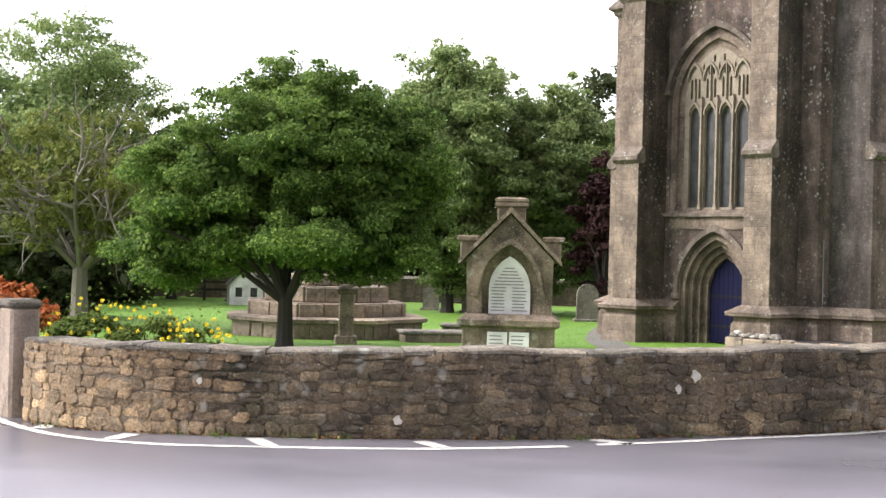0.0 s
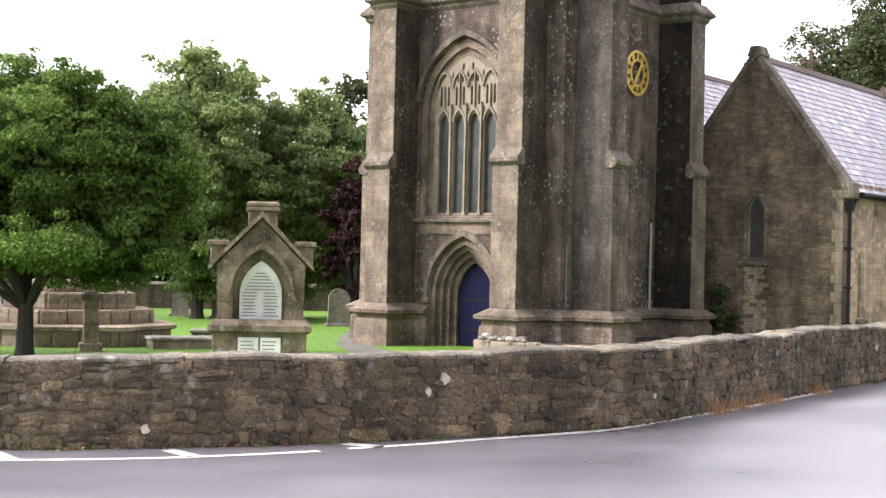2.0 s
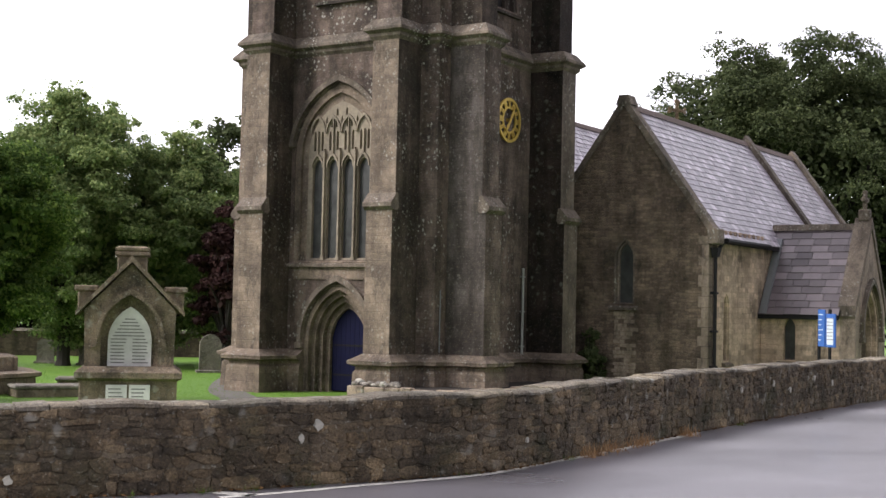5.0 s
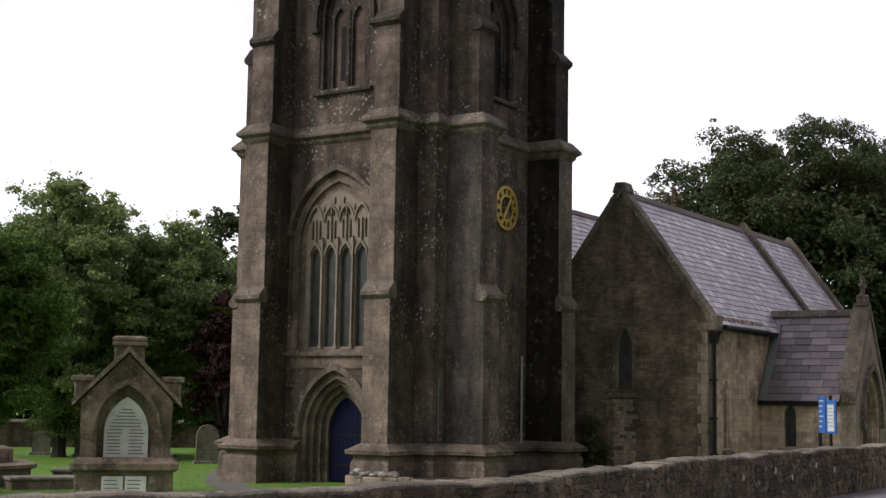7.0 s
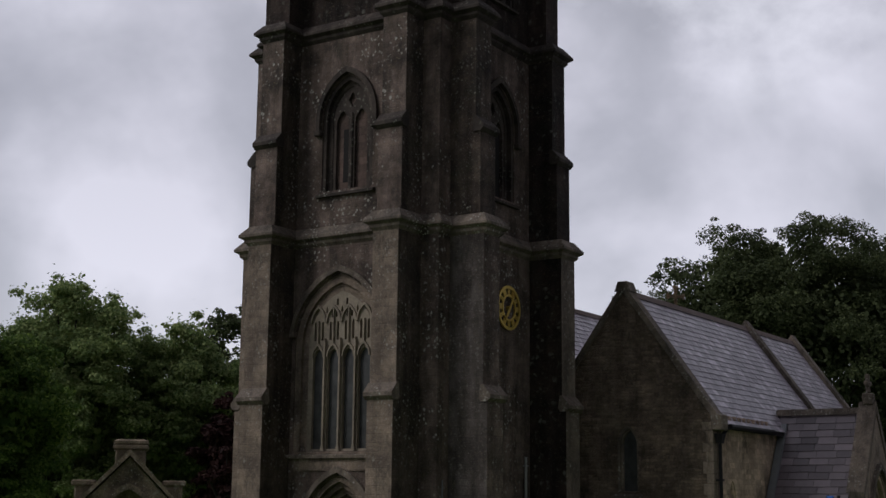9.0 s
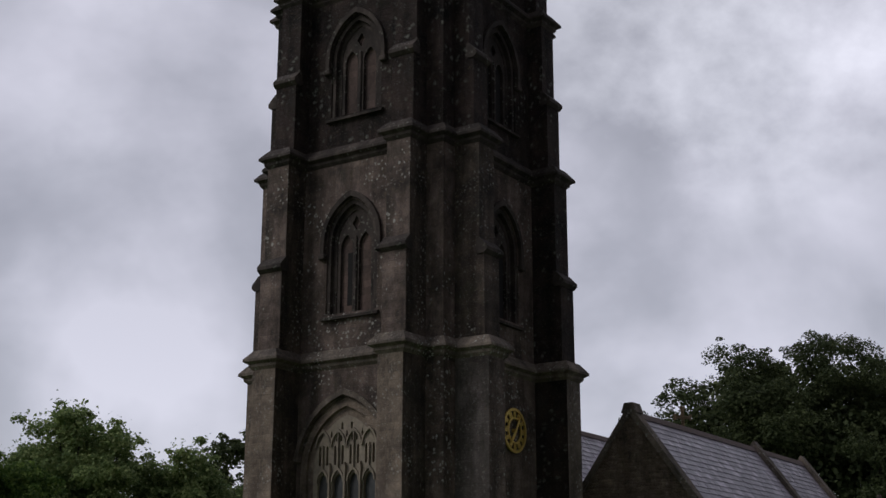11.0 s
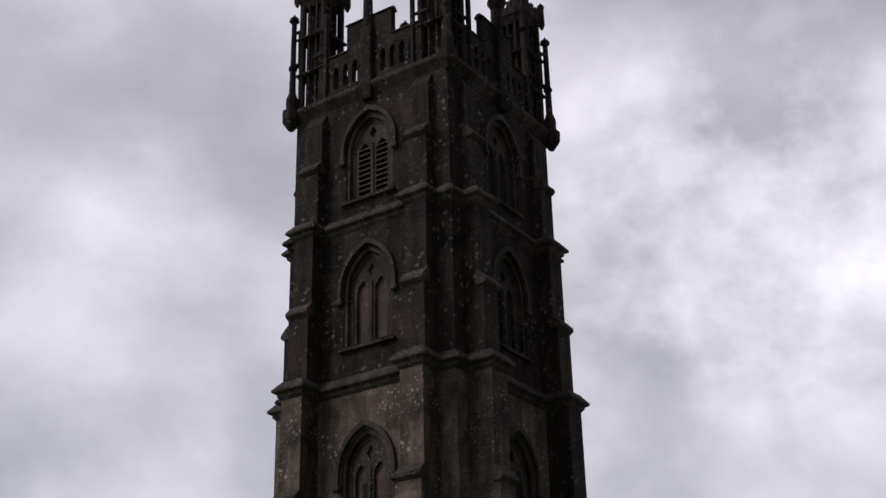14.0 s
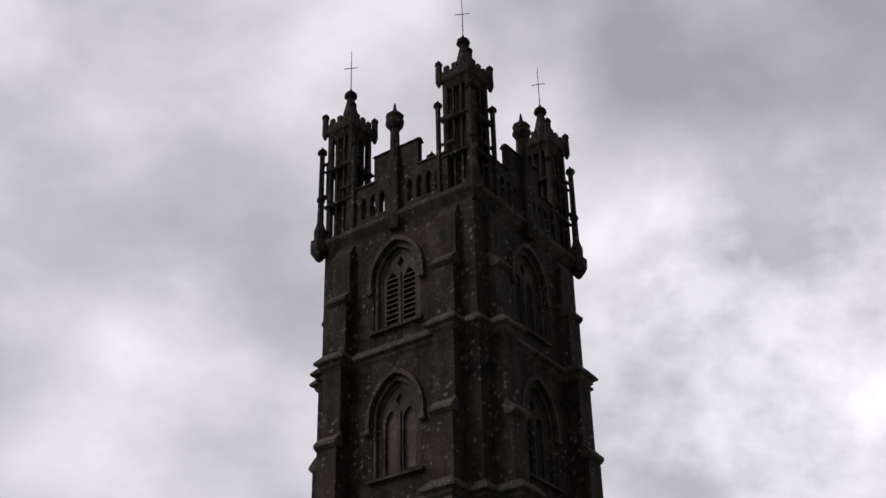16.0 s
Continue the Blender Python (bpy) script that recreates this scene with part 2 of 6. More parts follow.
def asphalt_material():
    m, n, l, bsdf = nodes_of("wet_asphalt")
    co = n.new("ShaderNodeTexCoord").outputs["Object"]
    grit = noise_node(n, l, co, 120, 3, 0.7)
    patch = noise_node(n, l, stretch(n, l, co, 1, 1.6, 1), 0.35, 3, 0.5)
    c = ramp_node(n, l, grit, [(0.3, (0.090, 0.086, 0.094)), (0.7, (0.175, 0.167, 0.182))])
    c = mix_node(n, l, 0.5, c, ramp_node(n, l, patch, [(0.35, (0.65, 0.65, 0.68)), (0.65, (1.25, 1.22, 1.25))]), "MULTIPLY")
    l.new(c, bsdf.inputs["Base Color"])
    l.new(ramp_node(n, l, patch, [(0.3, (0.27, 0.27, 0.27)), (0.7, (0.38, 0.38, 0.38))]), bsdf.inputs["Roughness"])
    bsdf.inputs["Specular IOR Level"].default_value = 0.5
    l.new(bump_node(n, l, grit, 0.12, 0.004), bsdf.inputs["Normal"])
    return m


def paint_material():
    """White line paint, worn through to the asphalt in places."""
    m, n, l, bsdf = nodes_of("road_paint")
    co = n.new("ShaderNodeTexCoord").outputs["Object"]
    a = noise_node(n, l, co, 16, 6, 0.75)
    b = noise_node(n, l, co, 1.6, 4, 0.6)
    c = mix_node(n, l, ramp_node(n, l, a, [(0.52, (0, 0, 0)), (0.66, (0.85, 0.85, 0.85))]), (0.66, 0.645, 0.60), (0.12, 0.115, 0.115))
    c = mix_node(n, l, 0.6, c, ramp_node(n, l, b, [(0.35, (0.62, 0.6, 0.57)), (0.6, (1.05, 1.05, 1.05))]), "MULTIPLY")
    l.new(c, bsdf.inputs["Base Color"])
    bsdf.inputs["Roughness"].default_value = 0.5
    return m


def grass_ground_material():
    m, n, l, bsdf = nodes_of("mown_grass")
    co = n.new("ShaderNodeTexCoord").outputs["Object"]
    a = noise_node(n, l, co, 14, 5, 0.7)
    b = noise_node(n, l, co, 0.35, 4, 0.6)
    c = ramp_node(n, l, a, [(0.3, (0.065, 0.155, 0.012)), (0.7, (0.165, 0.32, 0.035))])
    c = mix_node(n, l, 0.6, c, ramp_node(n, l, b, [(0.35, (0.7, 0.75, 0.7)), (0.68, (1.25, 1.15, 0.9))]), "MULTIPLY")
    l.new(c, bsdf.inputs["Base Color"])
    bsdf.inputs["Roughness"].default_value = 0.85
    l.new(bump_node(n, l, a, 0.8, 0.05), bsdf.inputs["Normal"])
    return m


def slate_material(name, c0, c1, rough=0.35):
    m, n, l, bsdf = nodes_of(name)
    sm = n.new("ShaderNodeMath")
    sm.operation = "ADD"
    l.new(n.new("ShaderNodeNewGeometry").outputs["Random Per Island"], sm.inputs[0])
    l.new(n.new("ShaderNodeObjectInfo").outputs["Random"], sm.inputs[1])
    fr = n.new("ShaderNodeMath")
    fr.operation = "FRACT"
    l.new(sm.outputs[0], fr.inputs[0])
    co = n.new("ShaderNodeNewGeometry").outputs["Position"]
    a = noise_node(n, l, co, 2.5, 6, 0.7)
    c = ramp_node(n, l, fr.outputs[0], [(0.0, c0), (0.8, c1), (1.0, tuple(1.5 * x for x in c1))])
    c = mix_node(n, l, 0.5, c, ramp_node(n, l, a, [(0.3, (0.7, 0.7, 0.7)), (0.7, (1.3, 1.28, 1.25))]), "MULTIPLY")
    l.new(c, bsdf.inputs["Base Color"])
    bsdf.inputs["Roughness"].default_value = rough
    bsdf.inputs["Specular IOR Level"].default_value = 0.5
    l.new(bump_node(n, l, a, 0.2, 0.02), bsdf.inputs["Normal"])
    return m


def glass_material():
    m, n, l, bsdf = nodes_of("leaded_glass")
    co = n.new("ShaderNodeTexCoord").outputs["Object"]
    a = noise_node(n, l, co, 3, 3, 0.5)
    l.new(ramp_node(n, l, a, [(0.3, (0.026, 0.028, 0.027)), (0.7, (0.06, 0.062, 0.060))]), bsdf.inputs["Base Color"])
    bsdf.inputs["Roughness"].default_value = 0.32
    bsdf.inputs["Specular IOR Level"].default_value = 0.3
    l.new(bump_node(n, l, noise_node(n, l, co, 9, 2, 0.5), 0.25, 0.02), bsdf.inputs["Normal"])
    return m


M_TOWER = stone("tower_stone", (0.250, 0.190, 0.162), (0.070, 0.055, 0.048), (0.52, 0.24), lichen=0.9, algae=0.15, streak=0.75, bump=0.6, lichen_size=6.5, fine=0.45, joint=0.42)
# black crust, with the shade of the backlit tower also painted into the base
M_SHADECRUST = stone("black_crusted_shaded_stone", (0.066, 0.046, 0.039), (0.007, 0.006, 0.006), (0.5, 0.22), lichen=1.0, algae=0.1, streak=0.9, bump=0.7, fine=0.3, lichen_size=3.8, lichen_colour=(0.16, 0.16, 0.135), joint=0.42)
# streaked and grey buttress stones, darkened to paint the shade of the turned-away sides
M_SHADEFLANK = stone("streaked_shaded_flank_stone", (0.150, 0.114, 0.092), (0.036, 0.029, 0.025), (0.55, 0.24), lichen=1.0, algae=0.2, streak=0.95, bump=0.6, fine=0.4, lichen_size=7.0, lichen_colour=(0.30, 0.29, 0.25), joint=0.4)
M_GREYSHADEFLANK = stone("grey_shaded_flank_stone", (0.170, 0.148, 0.137), (0.064, 0.053, 0.048), (0.55, 0.24), lichen=0.3, algae=0.1, streak=0.85, bump=0.5, fine=0.35, lichen_size=8.0, joint=0.35)
# crusted upper mouldings, their base taken down for the same backlit shade
M_SHADETRIM = stone("crusted_shaded_moulding", (0.10, 0.08, 0.068), (0.03, 0.026, 0.023), None, lichen=0.9, streak=0.6, lichen_size=7.0, lichen_colour=(0.18, 0.18, 0.15))
M_ASHLAR = stone("dressed_stone", (0.320, 0.254, 0.197), (0.118, 0.094, 0.078), (0.6, 0.24), lichen=0.6, algae=0.1, streak=0.35, bump=0.5, lichen_size=8.0, fine=0.45, joint=0.42)
M_TRIM = stone("moulded_stone", (0.264, 0.216, 0.174), (0.096, 0.082, 0.070), None, lichen=1.0, lichen_size=8.0, streak=0.5, fine=0.45)
M_TRACERY = stone("yellow_limestone", (0.34, 0.29, 0.22), (0.19, 0.165, 0.13), None, streak=0.25, bump=0.25)
M_INFILL = stone("pink_infill_stone", (0.15, 0.105, 0.088), (0.085, 0.064, 0.056), (0.5, 0.24), streak=0.4)
M_AISLE = stone("rubble_stone", (0.318, 0.240, 0.186), (0.100, 0.078, 0.064), (0.27, 0.095), algae=0.35, streak=0.4, bump=0.9, fine=0.6, joint=0.85)
M_BUFF = stone("buff_limestone", (0.73, 0.57, 0.44), (0.48, 0.365, 0.28), (0.42, 0.17), streak=0.35, bump=0.5, fine=0.45)
M_MONUMENT = stone("monument_stone", (0.34, 0.265, 0.195), (0.085, 0.068, 0.054), None, lichen=0.6, algae=0.45, streak=0.6, fine=0.85)
M_STEP = stone("step_stone", (0.480, 0.384, 0.296), (0.224, 0.184, 0.152), (0.9, 0.4), lichen=0.8, algae=0.35, streak=0.4, fine=0.85)
M_SANDMORTAR = stone("pale_mortar", (0.42, 0.345, 0.25), (0.20, 0.165, 0.12), None, algae=0.2, world_space=True, fine=0.6)
M_MORTAR = stone("wall_mortar", (0.300, 0.250, 0.185), (0.110, 0.094, 0.072), None, algae=0.5, world_space=True, fine=0.85)
M_RUBBLE = stone("wall_rubble", (0.325, 0.26, 0.185), (0.11, 0.092, 0.07), None, lichen=0.6, algae=0.6, random_amount=0.6, streak=0.6, bump=0.9, world_space=True, fine=0.85)
M_SANDY = stone("sandy_rubble", (0.56, 0.43, 0.285), (0.27, 0.195, 0.125), None, lichen=0.3, algae=0.15, random_amount=0.5, streak=0.6, bump=0.8, world_space=True, fine=0.85)
M_COPING = stone("coping_stone", (0.365, 0.331, 0.277), (0.135, 0.121, 0.105), None, lichen=1.0, algae=0.5, random_amount=0.45, streak=0.1, bump=0.8, world_space=True, fine=0.85)
M_RENDER = stone("grey_render", (0.44, 0.352, 0.28), (0.28, 0.228, 0.185), None, algae=0.2, streak=0.5, fine=0.35)
M_GRAVE = stone("headstone", (0.390, 0.351, 0.312), (0.208, 0.195, 0.176), None, lichen=0.9, algae=0.4, fine=0.85)
M_MARBLE = plain("white_marble", (0.72, 0.70, 0.69), 0.5, vary=0.7, scale=5)
M_LICHEN = plain("white_lichen", (0.46, 0.44, 0.38), 0.9, vary=0.5, scale=30, bump=0.5)
M_LETTER = plain("faded_lettering", (0.20, 0.19, 0.19), 0.7)
M_ROOF = slate_material("nave_slate", (0.245, 0.22, 0.25), (0.385, 0.35, 0.39), 0.36)
M_PORCHROOF = slate_material("porch_slate", (0.082, 0.068, 0.074), (0.15, 0.125, 0.135), 0.36)
M_RIDGE = plain("ridge_tile", (0.16, 0.12, 0.105), 0.8)
M_GLASS = glass_material()
M_BLUE = plain("blue_door_paint", (0.005, 0.006, 0.030), 0.6, vary=0.3, spec=0.15)
M_GOLD = plain("gilt", (0.74, 0.52, 0.13), 0.38, metal=0.6, vary=0.2)
M_BLACK = plain("black_paint", (0.012, 0.011, 0.012), 0.6, spec=0.2)
# near-black colour that stands for the shade inside openings
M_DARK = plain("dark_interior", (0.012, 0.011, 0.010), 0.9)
M_LOUVRE = plain("louvre_slate", (0.085, 0.068, 0.06), 0.8)
M_LEAD = plain("lead", (0.20, 0.21, 0.22), 0.5, metal=0.3)
M_PIPE = plain("grey_pipe", (0.33, 0.33, 0.32), 0.5)
M_IRON = plain("rusty_iron", (0.05, 0.04, 0.035), 0.7)
M_SIGNBLUE = plain("sign_blue", (0.035, 0.11, 0.36), 0.4, vary=0.1)
M_PAPER = plain("notice_white", (0.55, 0.60, 0.66), 0.5, vary=0.1)
M_ROADPAINT = paint_material()
M_ASPHALT = asphalt_material()
M_GRASS = grass_ground_material()
M_PATH = plain("gravel_path", (0.15, 0.14, 0.125), 0.9, scale=20)
M_BARK = plain("bark", (0.03, 0.025, 0.021), 0.9, scale=5, bump=0.6)
M_GREYBARK = plain("grey_bark", (0.17, 0.15, 0.125), 0.9, scale=5, bump=0.6)
M_LEAF_MAPLE = leaf_material("maple_leaf", (0.050, 0.097, 0.026), (0.108, 0.180, 0.043), (0.230, 0.315, 0.080), 0.48)
M_LEAF_SYC = leaf_material("sycamore_leaf", (0.115, 0.178, 0.074), (0.220, 0.295, 0.120), (0.380, 0.440, 0.200), 0.5)
M_LEAF_DARK = leaf_material("oak_leaf", (0.037, 0.052, 0.023), (0.066, 0.085, 0.038), (0.108, 0.130, 0.060), 0.32)
M_LEAF_OLIVE = leaf_material("willow_leaf", (0.07, 0.095, 0.022), (0.125, 0.15, 0.035), (0.21, 0.22, 0.055), 0.35)
M_LEAF_COPPER = leaf_material("copper_leaf", (0.024, 0.012, 0.013), (0.044, 0.020, 0.021), (0.07, 0.036, 0.033), 0.2)
M_LEAF_SHRUB = leaf_material("shrub_leaf", (0.06, 0.095, 0.02), (0.11, 0.16, 0.035), (0.18, 0.23, 0.06))
M_PETAL = leaf_material("yellow_petal", (0.65, 0.48, 0.02), (0.78, 0.60, 0.03), (0.85, 0.72, 0.08), 0.2)
M_ORANGE = leaf_material("orange_leaf", (0.20, 0.06, 0.02), (0.34, 0.09, 0.03), (0.42, 0.16, 0.05), 0.25)
M_DRY = leaf_material("dry_grass", (0.30, 0.17, 0.09), (0.42, 0.26, 0.15), (0.52, 0.37, 0.23), 0.2)
M_LITTER = leaf_material("dead_leaf", (0.06, 0.035, 0.02), (0.13, 0.07, 0.035), (0.24, 0.14, 0.06), 0.1)
M_BLADE = leaf_material("grass_blade", (0.06, 0.14, 0.012), (0.11, 0.22, 0.02), (0.17, 0.30, 0.04), 0.3)


# ---------------------------------------------------------------- builders
def mesh_of(name, bm, mat):
    me = bpy.data.meshes.new(name)
    bmesh.ops.recalc_face_normals(bm, faces=bm.faces)
    bm.to_mesh(me)
    bm.free()
    me.materials.append(mat)
    return me


def part(name, bm, mat, parent, label="", m=None):
    """One mesh under a thing or part. bm: a bmesh or a ready mesh."""
    if isinstance(bm, bmesh.types.BMesh):
        bm = mesh_of(name, bm, mat) if len(bm.verts) else None
    me = bm
    ob = new(name, me)
    ob.parent = parent
    if m is not None:
        ob.matrix_basis = m
    if label:
        ob["label"] = label
    return ob


def thing(name, label, category, m=None, group="", kind=""):
    ob = new(name)
    ob.empty_display_size = 0.2
    if m is not None:
        ob.matrix_basis = m
    return tagged(ob, label, category, group, kind)


def box(bm, x0, y0, z0, x1, y1, z1, m=None):
    vs = [bm.verts.new((x, y, z)) for z in (z0, z1) for x, y in ((x0, y0), (x1, y0), (x1, y1), (x0, y1))]
    for f in ((3, 2, 1, 0), (4, 5, 6, 7), (0, 1, 5, 4), (1, 2, 6, 5), (2, 3, 7, 6), (3, 0, 4, 7)):
        bm.faces.new([vs[i] for i in f])
    if m is not None:
        bmesh.ops.transform(bm, matrix=m, verts=vs)
    return vs


def cbox(bm, x0, y0, z0, x1, y1, z1, c=0.02, m=None):
    """Box with worn, chamfered edges."""
    tmp = bmesh.new()
    box(tmp, x0, y0, z0, x1, y1, z1)
    bmesh.ops.bevel(tmp, geom=list(tmp.edges), offset=c, segments=1, affect="EDGES")
    join(bm, tmp, m)


def join(bm, other, m=None):
    mp = [bm.verts.new(m @ v.co if m is not None else v.co) for v in other.verts]
    other.verts.index_update()
    for f in other.faces:
        bm.faces.new([mp[v.index] for v in f.verts])
    other.free()


def loft(bm, rings, caps=True, m=None):
    """Skin over closed rings of equal length."""
    rows = [[bm.verts.new(m @ Vector(p) if m is not None else p) for p in r] for r in rings]
    k = len(rows[0])
    for a, b in zip(rows, rows[1:]):
        for i in range(k):
            bm.faces.new((a[i], a[(i + 1) % k], b[(i + 1) % k], b[i]))
    if caps:
        bm.faces.new(rows[0][::-1])
        bm.faces.new(rows[-1])
    return rows


def slab(bm, outline, y0, y1, m=None):
    """Outline in x, z made solid between two depths."""
    loft(bm, [[(x, y0, z) for x, z in outline], [(x, y1, z) for x, z in outline]], True, m)


def lathe(bm, profile, sides=8, turn=0.0, m=None, at=(0, 0, 0)):
    rings = [[(at[0] + r * math.cos(turn + 2 * math.pi * i / sides), at[1] + r * math.sin(turn + 2 * math.pi * i / sides), at[2] + z) for i in range(sides)] for r, z in profile]
    loft(bm, rings, True, m)


def arch(half, z0, spring, apex, steps=7):
    """Pointed arch outline in x, z, from the left foot over the top to the right foot."""
    rise = apex - spring
    rad = (half * half + rise * rise) / (2 * half)
    end = math.acos(max(-1, min(1, (rad - half) / rad)))
    left = [(-half + rad - rad * math.cos(end * i / steps), spring + rad * math.sin(end * i / steps)) for i in range(steps + 1)]
    return [(-half, z0)] + left + [(-x, z) for x, z in left[-2::-1]] + [(half, z0)]


def band(bm, inner, outer, y0, y1, m=None):
    """Open moulding between two arch outlines of equal length."""
    rings = [[(a[0], y0, a[1]), (b[0], y0, b[1]), (b[0], y1, b[1]), (a[0], y1, a[1])] for a, b in zip(inner, outer)]
    loft(bm, rings, True, m)


def rod(bm, a, b, r, r2=None, sides=6):
    a, b = Vector(a), Vector(b)
    q = (b - a).to_track_quat("Z", "Y").to_matrix().to_4x4()
    ring = [(math.cos(2 * math.pi * i / sides), math.sin(2 * math.pi * i / sides)) for i in range(sides)]
    r2 = r if r2 is None else r2
    loft(bm, [[Matrix.Translation(a) @ q @ Vector((r * c, r * s, 0)) for c, s in ring], [Matrix.Translation(b) @ q @ Vector((r2 * c, r2 * s, 0)) for c, s in ring]])


def carve(bm, cutters):
    """Cuts solid outlines out of a solid; returns a ready mesh without its material."""
    def temp(b):
        me = bpy.data.meshes.new("t")
        bmesh.ops.recalc_face_normals(b, faces=b.faces)
        b.to_mesh(me)
        b.free()
        return new("t", me)
    ob = temp(bm)
    others = [temp(c) for c in cutters]
    for o in others:
        md = ob.modifiers.new("cut", "BOOLEAN")
        md.operation, md.object, md.solver = "DIFFERENCE", o, "EXACT"
    deps = bpy.context.evaluated_depsgraph_get()
    deps.update()
    me = bpy.data.meshes.new_from_object(ob.evaluated_get(deps))
    for o in (ob, *others):
        old = o.data
        bpy.data.objects.remove(o)
        bpy.data.meshes.remove(old)
    me.materials.clear()
    return me


def with_material(me, name, mat):
    me.name = name
    me.materials.append(mat)
    return me


def quads_mesh(name, corners, mat, sides=4):
    """corners: array n x sides x 3."""
    k = len(corners)
    me = bpy.data.meshes.new(name)
    me.vertices.add(k * sides)
    me.vertices.foreach_set("co", np.asarray(corners, dtype=np.float32).ravel())
    me.loops.add(k * sides)
    me.loops.foreach_set("vertex_index", np.arange(k * sides, dtype=np.int32))
    me.polygons.add(k)
    me.polygons.foreach_set("loop_start", np.arange(0, k * sides, sides, dtype=np.int32))
    me.materials.append(mat)
    me.update(calc_edges=True)
    return me


def leaves(rng, centres, normals, size, droop=0.25):
    """Leaf blades as folded rhombs round the centres."""
    k = len(centres)
    nrm = normals + rng.normal(0, 0.55, (k, 3))
    nrm /= np.linalg.norm(nrm, axis=1)[:, None] + 1e-9
    along = np.cross(nrm, rng.normal(0, 1, (k, 3)))
    along /= np.linalg.norm(along, axis=1)[:, None] + 1e-9
    along[:, 2] -= droop
    side = np.cross(nrm, along)
    s = size * rng.uniform(0.55, 1.25, (k, 1))
    return np.stack([centres - along * s * 0.5, centres + side * s * 0.36, centres + along * s * 0.6, centres - side * s * 0.36], 1)


def crown_points(rng, blobs, count, flat=0.5):
    """Points on the upper skin of many flat sprays, with upward-turned normals."""
    blobs = np.array(blobs)
    area = blobs[:, 3] ** 2
    pick = rng.choice(len(blobs), count, p=area / area.sum())
    v = rng.normal(0, 1, (count, 3))
    v /= np.linalg.norm(v, axis=1)[:, None]
    up = rng.random(count) < 0.6
    v[up, 2] = np.abs(v[up, 2])
    depth = 1.05 - np.abs(rng.normal(0, 0.30, (count, 1)))
    p = blobs[pick, :3] + v * blobs[pick, 3:4] * depth * np.array([1.0, 1.0, flat]) + rng.normal(0, 0.09, (count, 3)) * blobs[pick, 3:4]
    p[:, 2] -= 0.16 * blobs[pick, 3] * (v[:, 0] ** 2 + v[:, 1] ** 2)      # sprays hang at their rims
    return p, v * 0.75 + np.array([0, 0, 0.65])


def branch_mesh(rng, start, heading, length, radius, level, bm):
    """A crooked branch that forks twice more."""
    p, d = Vector(start), Vector(heading).normalized()
    for k in range(3):
        q = p + d * length / 3
        rod(bm, p, q, radius * (1 - 0.22 * k), radius * (0.78 - 0.22 * k), 5)
        if level:
            for _ in range(2):
                side = (d + Vector(rng.normal(0, 0.62, 3))).normalized()
                branch_mesh(rng, q, side, length * rng.uniform(0.45, 0.68), radius * 0.5, level - 1, bm)
        p = q
        d = (d + Vector(rng.normal(0, 0.22, 3)) + Vector((0, 0, 0.05))).normalized()


